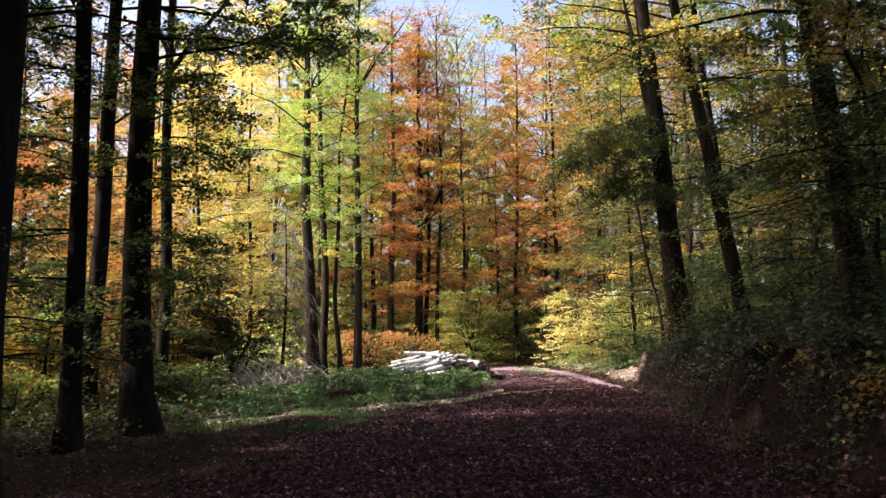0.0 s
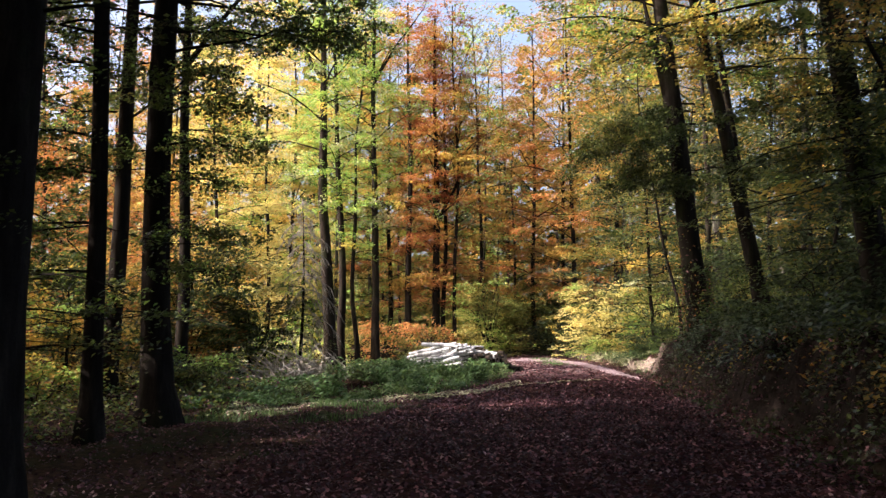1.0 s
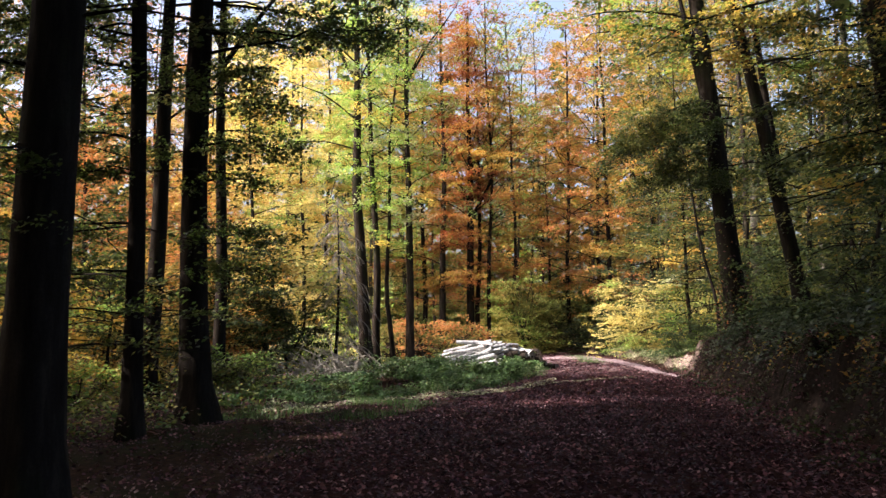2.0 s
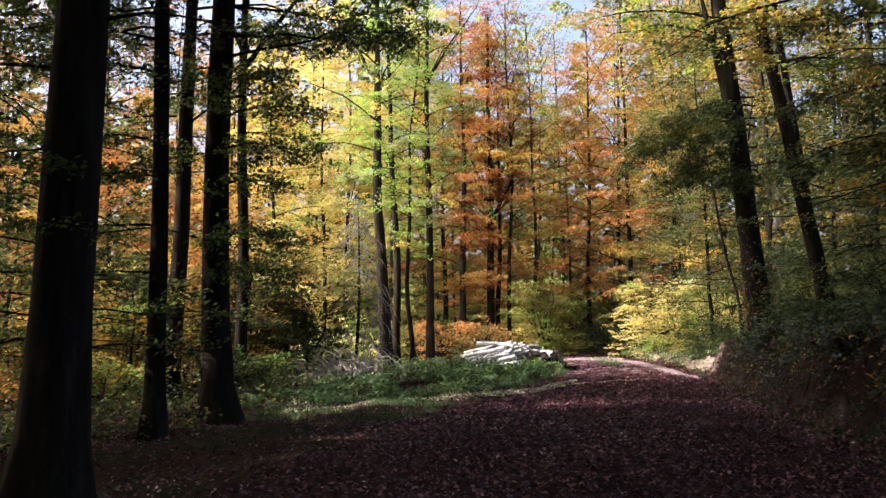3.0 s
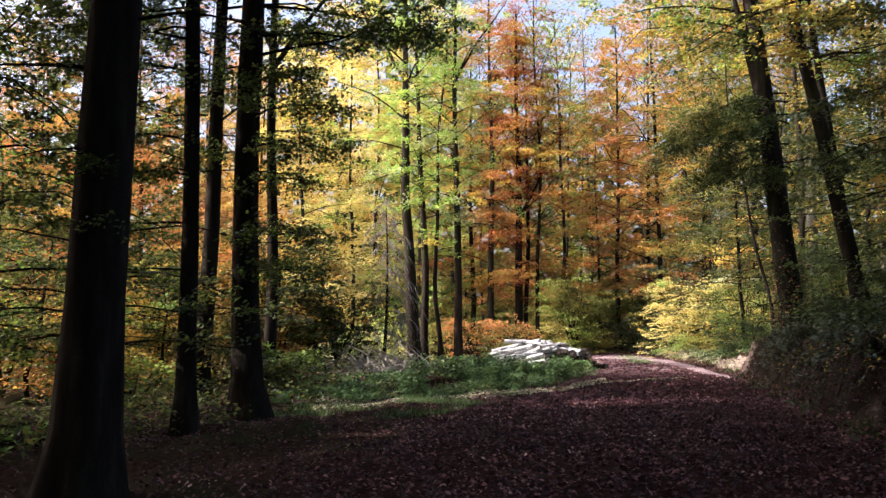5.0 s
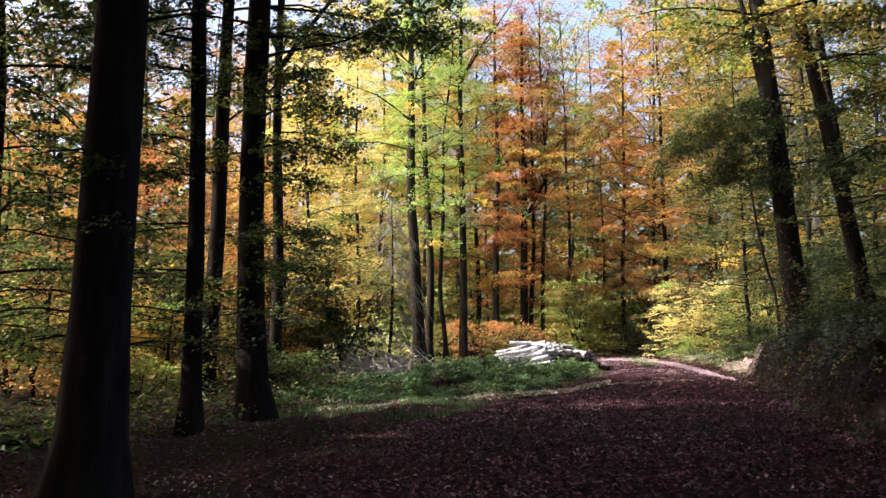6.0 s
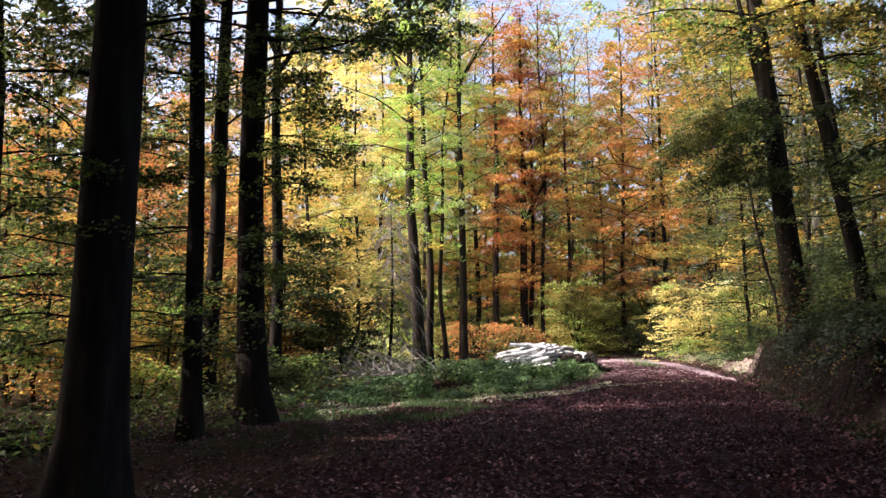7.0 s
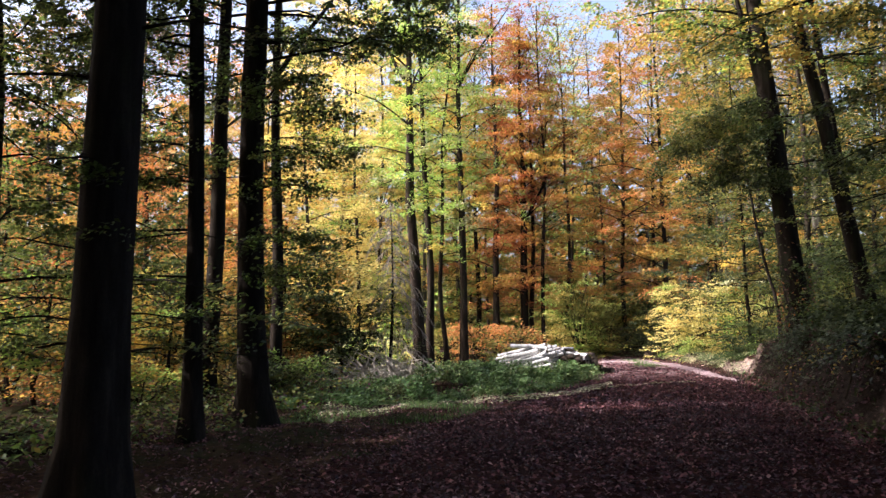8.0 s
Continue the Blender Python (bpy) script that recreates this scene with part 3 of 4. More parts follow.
bough(tall_o, 4.6, 241, 7.6, 0.0, 0.0, 2600, 0.085, {"yellow": 3, "gold": 2, "green": 1}, BARK_BROWN)

for root, low, high, n in ((deep_c, 7.0, 11.5, 8), (deep_e, 8.0, 12.5, 4)):
    for k in range(n):
        bough(root, low + (high - low) * k / n, 140 * k + 30, 2.6 + 0.8 * (k % 3), 0.12, 0.2, 950, 0.085, DEEP)

# tall crowns beside the road bend
rng = np.random.default_rng(34)
for x, y, h, kinds in [(8.6, 64, 29, {"gold": 3, "orange": 2}), (11.0, 58, 28, {"gold": 2, "olive": 2, "orange": 2}), (6.6, 74, 31, {"gold": 2, "orange": 3}), (9.6, 76, 32, {"orange": 2, "gold": 2}), (-5.6, 66, 27, {"olive": 1, "gold": 2, "lime": 1}), (12.8, 52, 25, {"olive": 3, "green": 2, "dark": 2})]:
    tree("beech_tree", "tall beech with copper and gold leaves at the road bend", x, y, h, 0.22, kinds, bare=3.5, reach=4.4, limbs=44, count=15000, leaf=0.19, sides=7, wob=0.15, flare=0.2, spread=0.45, rise=1.0, droop=0.45)

# thin trees that leave the sky open above the road
for x, y, h, kinds, n in [(-0.4, 61, 28, {"gold": 2, "lime": 1, "orange": 1}, 9000), (1.4, 66, 29, {"pale": 1, "lime": 2, "gold": 1}, 4500), (2.6, 82, 33, {"olive": 2, "pale": 1}, 3000), (4.6, 84, 34, {"gold": 2, "olive": 1}, 6000)]:
    tree("birch_tree", "thin tree with bare twigs and few pale leaves", x, y, h, 0.17, kinds, bare=9, reach=3.0, limbs=40, count=n, leaf=0.2, sides=7, wob=0.25, flare=0.2, spread=0.5, rise=1.1, steep=1.4, bark=BARK_BROWN, twigs=3)

# half-grown trees between the trunks
rng = np.random.default_rng(35)
for b, d, h, kinds, n in [
    (-36, 16, 12, {"green": 4, "dark": 1, "lime": 1}, 9500), (-41, 17, 14, {"green": 4, "lime": 1}, 6000), (-33, 22, 5, {"green": 2, "dark": 2, "olive": 1}, 7500), (-29.5, 18, 3.4, {"green": 3, "lime": 2}, 1700), (-31.0, 14.5, 7.0, {"green": 3, "dark": 2, "lime": 1}, 2800), (-26, 22.5, 3.6, {"green": 3, "dark": 2, "gold": 1}, 7500),
    (-18.2, 30, 6.0, {"dark": 3, "green": 1, "gold": 1}, 6500), (-15.4, 30, 5.0, {"dark": 2, "green": 2, "cream": 1}, 5500), (-24, 30, 8, {"gold": 1, "orange": 2, "green": 1}, 7000), (-29, 31, 10, {"gold": 1, "orange": 3}, 7000),
    (-35, 30, 9, {"orange": 2, "green": 2}, 6000), (-19.5, 35, 9, {"gold": 2, "orange": 2}, 6000), (-16.5, 52, 21, {"cream": 4, "lime": 1, "gold": 1}, 23000), (-13.0, 61, 25, {"cream": 4, "lime": 2}, 23000), (-19.5, 55, 19, {"cream": 2, "gold": 2}, 16000),
    (23, 32, 9, {"green": 2, "dark": 4}, 7000), (29, 31, 11, {"green": 2, "dark": 4}, 8000), (24, 23, 7, {"green": 3, "dark": 2, "olive": 2}, 6000), (27.5, 18, 7, {"dark": 2, "green": 3, "olive": 1}, 5500), (31, 14.5, 6.5, {"dark": 2, "green": 2, "gold": 1}, 4500), (28.5, 26, 9, {"green": 3, "dark": 1, "yellow": 1}, 6000),
    (15.5, 36, 11, {"dark": 3, "green": 1}, 7500), (13, 42, 13, {"olive": 2, "green": 1, "dark": 2}, 7500), (20, 36, 14, {"gold": 1, "olive": 2, "green": 1, "dark": 2}, 8500), (25, 34, 15, {"gold": 1, "green": 1, "dark": 3}, 8500), (11, 56, 15, {"orange": 2, "gold": 1, "olive": 2}, 7500)]:
    x, y = polar(b, d)
    tree("young_beech", "young beech with layered leafy branches in the wood", x, y, h, 0.035 + 0.006 * h, kinds, lean=(rng.normal(0, 0.4), rng.normal(0, 0.4)), bare=1.4, reach=2.5 if h < 13 else 3.2, limbs=24 if h < 13 else 32, count=n,
         leaf=0.105 if d < 25 else 0.15, sides=7, rise=0.35, droop=0.3, wob=0.15, flare=0.2, tilt=0.6, group="young beeches", spread=0.34)


# ---- shrubs and saplings ----
def shrub(label, x, y, height, width, kinds, count, leaf, stems=9, name="shrub", group="undergrowth shrubs", bark=None, base=0.15, tilt=0.6):
    z = float(ground_z(x, y)) - 0.05
    root = thing(name, (x, y, z), label, "shrub", group)
    wood, pts = Tubes(), []
    for i in range(stems):
        az = i * 2.399 + rng.uniform(-0.4, 0.4)
        out = width * 0.5 * rng.uniform(0.35, 1.0)
        h = height * rng.uniform(0.6, 1.0) * (1.15 - 0.5 * out / (width * 0.5))
        s = np.linspace(0, 1, 7)
        stem = np.stack([math.cos(az) * out * s ** 1.4, math.sin(az) * out * s ** 1.4, h * (1.25 * s - 0.25 * s * s)], 1) + rng.normal(0, 0.03 * height, (7, 3)) * s[:, None]
        one = Tubes()
        one.add(stem, np.linspace(0.018 + 0.006 * height, 0.004, 7), 5)
        part("stem", one.mesh("stem", bark or BARK_BROWN), root)
        for _ in range(7):
            k = rng.uniform(base, 0.97) * 6
            j = int(k)
            st = stem[j] + (stem[min(j + 1, 6)] - stem[j]) * (k - j)
            full = width * 0.5 * math.sqrt(max(0.04, 1 - (min(st[2] / height, 1.0)) ** 2.4))
            ln = max(0.12 * width, (full - math.hypot(st[0], st[1])) * rng.uniform(0.5, 1.1))
            p = limb_path(st, az + rng.normal(0, 0.8), ln, rng.uniform(-0.05, 0.35), 0.3, 5)
            wood.add(p, np.linspace(0.012, 0.003, 5), 3)
            pts.append(foliage(p, max(6, count // (stems * 7)), 0.34 * ln ** 0.6, leaf, 32, thick=0.1))
    tagged(part("twigwork", wood.mesh("twigwork", bark or BARK_BROWN), root), kind="stuff")
    part("foliage", leaves("foliage", np.concatenate(pts), leaf, kinds, tilt), root)
    return root


rng = np.random.default_rng(36)
YB = "yellow autumn bush lit by the sun beside the road"
shrub(YB, 8.7, 48.5, 5.6, 6.2, {"yellow": 1, "cream": 6, "olive": 2, "lime": 1}, 34000, 0.09, 22, base=0.02, tilt=0.8)
shrub(YB, 10.8, 47.0, 5.2, 4.6, {"cream": 2, "lime": 2, "olive": 2, "pale": 1}, 13000, 0.105, 12, base=0.03, tilt=0.4)
shrub("dark green bush on the low bank beside the road", 8.3, 36.0, 2.3, 2.8, {"dark": 5, "green": 1}, 7000, 0.1, base=0.03)
shrub("green-yellow bush beside the road", 10.2, 42.0, 4.4, 4.6, {"lime": 2, "olive": 2, "yellow": 1, "green": 1}, 9000, 0.11, 12, base=0.03, tilt=0.8)
shrub("yellowish bush beyond the road bend", 1.2, 73, 6.6, 6.0, {"olive": 2, "lime": 2, "yellow": 1}, 7000, 0.2, 12, base=0.05)
shrub("green and yellow bush beyond the road bend", 5.0, 74.5, 6.6, 6.0, {"olive": 3, "green": 1}, 7000, 0.2, 12, base=0.05)
shrub("dark bush beyond the road bend", 8.6, 69, 6.0, 5.0, {"green": 2, "olive": 2}, 5000, 0.2, 12, base=0.05)
# dark leaves stand in for the shade that the road bends into
for x, y in ((6.6, 62.0), (4.4, 67.5), (8.4, 58.5), (2.0, 71.0), (7.6, 55.5)):
    shrub("low bush along the road bend, dark for the shade there", x, y, rng.uniform(2.2, 3.2), 3.6, {"dark": 4, "green": 1}, 3200, 0.13, 9, base=0.02)
shrub("yellowish bush behind the log pile", 2.0, 57.0, 6.6, 5.6, {"olive": 4, "lime": 2, "cream": 2}, 18000, 0.15, 20, base=0.03, tilt=0.4)
shrub("dark green bush at the road bend", 10.5, 60, 5.0, 6.0, {"green": 2, "dark": 1, "olive": 1}, 5000, 0.17, 10, base=0.05)

for b, d, h, w, kinds, n in [
    (-37, 13, 1.2, 2.2, {"green": 2, "lime": 1, "herb": 1}, 900), (-34.5, 24, 5.0, 4.5, {"yellow": 2, "gold": 2, "orange": 2}, 4000),
    (-30.5, 22, 2.6, 3.0, {"yellow": 1, "orange": 2, "gold": 1}, 3000), (-27, 20.5, 1.8, 2.6, {"yellow": 1, "lime": 2, "green": 1}, 2400), (-25.5, 25, 4.6, 4.0, {"gold": 2, "yellow": 2, "green": 1}, 5000),
    (-22, 30, 3.8, 3.6, {"cream": 3, "yellow": 2, "orange": 1}, 4500), (-17.5, 23, 1.7, 3.0, {"dark": 3, "green": 2, "lime": 1}, 5000), (-18.5, 30, 5.5, 4.5, {"orange": 1, "green": 1, "gold": 2}, 5000),
    (-14, 30, 4.0, 4.0, {"dark": 1, "green": 2, "cream": 1}, 4500), (-12.6, 38, 2.2, 3.4, {"lime": 2, "cream": 1, "pale": 1}, 3500), (-9, 42, 4.0, 4.5, {"cream": 1, "lime": 1, "olive": 1}, 4000),
    (-5, 44, 3.6, 3.6, {"orange": 2, "olive": 1}, 3500), (-2.2, 46, 3.2, 3.5, {"olive": 2, "orange": 1}, 3000), (-31.5, 29, 7.0, 5.0, {"orange": 1, "gold": 2, "green": 1}, 5000)]:
    x, y = polar(b, d)
    shrub("leafy beech sapling in the forest undergrowth", x, y, h, w, kinds, n, 0.11 if d < 24 else 0.14, 8, "beech_sapling", "beech saplings", tilt=0.5)

for x, y, h, w, kinds, n in [
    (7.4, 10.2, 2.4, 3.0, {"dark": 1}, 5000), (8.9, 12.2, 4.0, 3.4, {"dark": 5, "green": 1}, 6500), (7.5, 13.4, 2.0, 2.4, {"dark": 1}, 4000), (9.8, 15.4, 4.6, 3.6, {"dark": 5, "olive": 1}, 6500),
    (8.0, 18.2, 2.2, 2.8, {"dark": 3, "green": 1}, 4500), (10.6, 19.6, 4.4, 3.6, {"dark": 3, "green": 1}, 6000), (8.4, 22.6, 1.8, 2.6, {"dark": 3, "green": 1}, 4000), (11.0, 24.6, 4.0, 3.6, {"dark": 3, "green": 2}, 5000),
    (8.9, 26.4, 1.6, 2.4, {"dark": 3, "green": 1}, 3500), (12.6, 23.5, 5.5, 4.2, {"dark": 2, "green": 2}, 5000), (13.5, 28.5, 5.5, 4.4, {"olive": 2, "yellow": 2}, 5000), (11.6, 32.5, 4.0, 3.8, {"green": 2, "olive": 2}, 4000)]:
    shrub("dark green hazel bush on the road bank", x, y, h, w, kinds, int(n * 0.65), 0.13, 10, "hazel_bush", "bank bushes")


# ---- woods behind ----
def palette(b):
    table = [(-24, {"gold": 1, "orange": 2, "green": 3}), (-20, {"gold": 2, "orange": 3}), (-12, {"cream": 4, "yellow": 2, "gold": 1}), (-7, {"cream": 3, "lime": 2, "yellow": 1}), (-1, {"orange": 3, "red": 1, "gold": 2, "lime": 1}),
             (3.2, {"olive": 3, "lime": 1, "gold": 1}), (8.5, {"orange": 2, "gold": 3, "olive": 1}), (13.5, {"gold": 2, "olive": 2, "green": 2, "orange": 2}), (60, {"gold": 2, "olive": 2, "green": 2, "dark": 2})]
    return next(k for edge, k in table if b < edge)


rng = np.random.default_rng(40)
for d, gap in ((40, 5.4), (48, 5.0), (58, 4.9), (70, 4.4), (86, 3.6), (102, 3.0)):
    b = -38.0 + rng.uniform(0, 3)
    while b < 30:
        dd, bb = d * rng.uniform(0.93, 1.07), b + rng.uniform(-0.25, 0.25) * gap
        dd *= 1.13 if d == 58 and -20 < bb < 0 else 1.0
        x, y = polar(bb, dd)
        b += gap * rng.uniform(0.75, 1.25)
        on_road = np.interp(y, EDGE_Y, LEFT_X) - 4.0 < x < np.interp(y, EDGE_Y, RIGHT_X) + 2
        if on_road or (d < 55 and bb < 13.5):
            continue
        h = rng.uniform(27, 33) + 0.09 * d
        if 0.7 < bb < 4.2:
            h = min(h, 0.31 * dd)
        if bb < -19 and d > 45:
            h = min(h, rng.uniform(0.36, 0.5) * dd)
        far = d > 55
        tree("forest_tree", "autumn beech in the wood behind with coloured leaves", x, y, h, rng.uniform(0.14, 0.24), palette(bb), bare=rng.uniform(1.8, 4.5), reach=4.6 if far else 3.9, limbs=34 if far else 40,
             count=int((2900 if d > 80 else 8800) * (1.6 if -17 < bb < 12 else (1.0 if bb < 0 else 0.6))), leaf=0.34 if d > 80 else (0.2 if far else 0.17), bark=[BARK_DARK, BARK_BROWN, BARK_GREY][int(rng.integers(0, 3))], sides=6, wob=0.2, flare=0.2, lean=(rng.normal(0, 0.5), 0), spread=0.46, rise=0.9, droop=0.45, thin_above=0.46 * d, top_r=0.05)


def far_woods():
    n = 30000
    b, d = np.radians(rng.uniform(-50, 45, n)), rng.uniform(98, 140, n)
    top = 27 + 5 * np.sin(b * 37) + 4 * np.sin(b * 91)
    top = np.where(np.degrees(b) < -18, 20 + 3 * np.sin(b * 53), top)
    top = np.where((np.degrees(b) > 0.7) & (np.degrees(b) < 4.2), 30, top + 8)
    z = top * rng.uniform(0, 1, n) ** 1.7
    return new("far_woods", leaves("far_woods", np.stack([np.sin(b) * d, np.cos(b) * d, z], 1), 1.9, {"olive": 3, "green": 3, "dark": 3, "gold": 1}, 2.5))


tagged(far_woods(), "distant autumn woods in yellow, olive and orange", "woods", kind="stuff")

# wood behind and above the road, out of which the road comes, added mostly unseen to cast shade
rng = np.random.default_rng(21)


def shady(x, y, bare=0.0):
    tree("forest_tree", "green beech of the wood around the road, added for its shade", x, y, rng.uniform(22, 27), 0.22, {"green": 2, "dark": 3}, bare=bare or (4.5 if y < -7 else 9.0), reach=5.2 if y < -7 else 4.2, limbs=14, count=1150, leaf=0.8, sides=6, flare=0.2, spread=0.5, group="shady wood")


for gx in np.arange(-38, 18, 5.6):
    for gy in np.arange(-30, 23, 5.6):
        x, y = gx + rng.uniform(-1.5, 1.5), gy + rng.uniform(-1.5, 1.5)
        if y > 13.8 + 0.213 * x or -6.5 < x < 7.8 or (y > -2 and x > -(y * 0.8 + 7.5)):
            continue
        if 5 < y < 24 and x < -17 and rng.uniform() < 0.75:
            continue
        shady(x, y)
for gy in np.arange(-30, 3, 4.6):
    shady(-5.4 + rng.uniform(-0.4, 0.3), gy)
    shady(6.8 + rng.uniform(-0.3, 0.4), gy + 2)
# high crowns added out of view to shade the road and the right bank
for x, y in ((-15.0, 12.0), (-15.5, 15.6), (-16.0, 18.6), (-16.2, 20.6)):
    shady(x, y, 11.5 if y < 15 else 13.4)
# further crowns added on the right to darken the near bank
for x, y in ((15.5, 20.5), (11.0, 8.0), (9.0, 5.5)):
    shady(x, y, 9.5)


# ---- log pile ----
def log(p0, p1, r, pale, group="log pile"):
    a, b = Vector(p0), Vector(p1)
    root = thing("log", a, "bleached barkless log on the pile" if pale else "dark sawn log with a grey cut end on the pile", "log", group)
    k = np.linspace(0, 1, 9)
    d = np.array(b - a)
    pts = d * k[:, None] + np.array([0, 0, 1]) * (0.05 * np.sin(k * 3))[:, None] * rng.uniform(-1, 1) + rng.normal(0, 0.008, (9, 3))
    t = Tubes()
    t.add(pts, r * (1 - 0.15 * k), 12, rough=0.03)
    part("bark", t.mesh("bark", LOG_PALE if pale else BARK_BROWN), root)
    dirn = (b - a).normalized()
    for at, rr in ((pts[0], r * 0.985), (pts[-1], r * 0.84)):
        bm = bmesh.new()
        bmesh.ops.create_circle(bm, cap_ends=True, segments=12, radius=rr)
        bmesh.ops.transform(bm, matrix=Matrix.Translation(Vector(at)) @ dirn.to_track_quat("Z", "Y").to_matrix().to_4x4(), verts=bm.verts)
        me = bpy.data.meshes.new("cut_end")
        bm.to_mesh(me)
        bm.free()
        me.materials.append(LOG_END)
        part("cut_end", me, root)
    return root


rng = np.random.default_rng(11)
pile_axis = Vector((-2.6, 1.7, 0)).normalized()
pile_side = Vector((-pile_axis.y, pile_axis.x, 0)) * -1


def log_heap(mid, rows, gap, low, high, shift, pale, fall, thick):
    for row, (n, zz) in enumerate(rows):
        for i in range(n):
            off = (i - (n - 1) / 2) * gap + rng.uniform(-0.12, 0.12)
            turn = Matrix.Rotation(rng.normal(0, 0.2 + 0.05 * row), 3, "Z")
            st = mid + pile_side * off + pile_axis * (rng.uniform(-0.4, 0.4) + shift * row)
            st.z = float(ground_z(st.x, st.y)) + zz + rng.uniform(-0.05, 0.05)
            log(st, st + (turn @ pile_axis) * rng.uniform(low, high) + Vector((0, 0, -min(zz, rng.uniform(*fall)))), rng.uniform(*thick), rng.uniform() < pale[min(row, len(pale) - 1)])


log_heap(Vector((0.55, 35.0, 0)), ((13, 0.1), (13, 0.23), (12, 0.36), (12, 0.49), (11, 0.62), (10, 0.75), (9, 0.88), (8, 1.0), (6, 1.11), (4, 1.2)), 0.21, 1.5, 2.9, 0.06, (0.2, 0.3, 0.4, 0.6, 0.9, 1.0), (0.3, 0.95), (0.035, 0.09))
log_heap(Vector((1.6, 34.6, 0)), ((9, 0.1), (8, 0.28), (7, 0.46), (5, 0.62), (4, 0.77)), 0.28, 0.9, 1.6, 0.12, (0.05, 0.1, 0.1, 0.2), (-0.05, 0.25), (0.06, 0.13))
for k in range(12):
    turn = Matrix.Rotation(rng.uniform(-1.0, 1.0), 3, "Z")
    st = Vector((0.6, 35.0, 0)) + pile_side * rng.uniform(-0.9, 0.9) + pile_axis * rng.uniform(-0.3, 1.6)
    st.z = float(ground_z(st.x, st.y)) + rng.uniform(0.85, 1.12)
    log(st, st + (turn @ pile_axis) * rng.uniform(0.7, 1.7) + Vector((0, 0, rng.uniform(-0.3, 0.08))), rng.uniform(0.04, 0.1), rng.uniform() < 0.85)
log((-1.6, 31.0, 0.12), (-3.2, 31.8, 0.14), 0.13, True)


# ---- verge, litter and undergrowth ----
def surface_z(x, y):
    lx, rx = np.interp(y, EDGE_Y, LEFT_X), np.interp(y, EDGE_Y, RIGHT_X)
    k = np.clip((x - lx) / (rx - 0.25 - lx), 0, 1)
    return ground_z(x, y) + np.where((k > 0) & (k < 1), 0.012 + 0.05 * np.sin(k * math.pi), 0.0)


def scatter(n, x0, x1, y0, y1, power=1.0):
    return rng.uniform(x0, x1, n), y0 + (y1 - y0) * rng.uniform(0, 1, n) ** power


def clumpy(x, y, cell, keep):
    """True where a slow pattern over the ground is high, so that things gather in patches."""
    v = np.sin(x / cell + 1.7 * np.sin(y / cell * 0.7)) + np.sin(y / cell * 1.3 + 1.1 * np.sin(x / cell * 0.9 + 2))
    return v > np.quantile(v, 1 - keep)


TRACK_Y = np.array([29.3, 31.3, 35.4, 42.0, 45.5, 48.0, 50.5, 53.0])
TRACK_LOW = np.array([6.2, 5.95, 5.9, 5.7, 5.0, 2.9, 2.8, 4.6])
TRACK_HIGH = np.array([6.55, 6.4, 6.55, 6.75, 6.6, 6.4, 6.0, 5.0])


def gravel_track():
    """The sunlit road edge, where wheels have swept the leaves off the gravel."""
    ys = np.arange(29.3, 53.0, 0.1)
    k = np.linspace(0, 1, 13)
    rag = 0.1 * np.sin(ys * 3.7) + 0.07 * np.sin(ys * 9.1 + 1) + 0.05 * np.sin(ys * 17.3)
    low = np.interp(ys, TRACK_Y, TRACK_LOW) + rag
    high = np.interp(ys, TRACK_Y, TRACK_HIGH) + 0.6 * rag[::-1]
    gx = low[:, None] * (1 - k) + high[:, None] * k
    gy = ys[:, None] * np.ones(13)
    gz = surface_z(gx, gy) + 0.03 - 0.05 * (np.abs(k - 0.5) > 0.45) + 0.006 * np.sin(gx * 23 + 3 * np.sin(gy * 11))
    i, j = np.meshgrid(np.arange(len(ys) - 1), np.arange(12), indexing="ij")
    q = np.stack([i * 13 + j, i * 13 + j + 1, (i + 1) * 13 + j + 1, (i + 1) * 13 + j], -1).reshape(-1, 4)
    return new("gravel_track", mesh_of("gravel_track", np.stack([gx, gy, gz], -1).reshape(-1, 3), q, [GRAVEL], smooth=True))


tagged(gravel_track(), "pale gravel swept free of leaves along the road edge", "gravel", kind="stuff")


def litter():
    x1, y1 = scatter(56000, -8, 6.5, 2.0, 20, 1.3)
    x2, y2 = scatter(18000, -8, 9, 18, 38, 1.2)
    x3, y3 = rng.normal(0.6, 2.8, 5000), 3.0 - np.abs(rng.normal(0, 4, 5000))
    y1 = y1 + rng.normal(0, 1.3, len(y1)) * (y1 < 6)
    y4 = rng.uniform(37, 60, 5000)
    x4 = np.interp(y4, EDGE_Y, LEFT_X) + rng.uniform(0, 4.4, 5000)
    x, y = np.concatenate([x1, x2, x3, x4]), np.concatenate([y1, y2, y3, y4])
    x = x + rng.normal(0, 0.7, len(x))
    keep = (x > np.interp(y, EDGE_Y, LEFT_X) + rng.normal(0, 0.4, len(x))) | (rng.uniform(0, 1, len(x)) < 0.35)
    swept = (y > 29.3) & (y < 53) & (x > np.interp(y, TRACK_Y, TRACK_LOW)) & (x < np.interp(y, TRACK_Y, TRACK_HIGH)) & (rng.uniform(0, 1, len(x)) < 0.85)
    x, y = x[keep & ~swept], y[keep & ~swept]
    z = surface_z(x, y) + 0.012 + np.abs(rng.normal(0, 0.012, len(x)))
    size = np.where(y < 19, 0.06, 0.075)
    return new("leaf_litter", leaves("leaf_litter", np.stack([x, y, z], 1), size, {"litter": 1}, 0.55, 0.7))


tagged(litter(), "brown and purple fallen beech leaves on the road", "fallen leaves", kind="stuff")


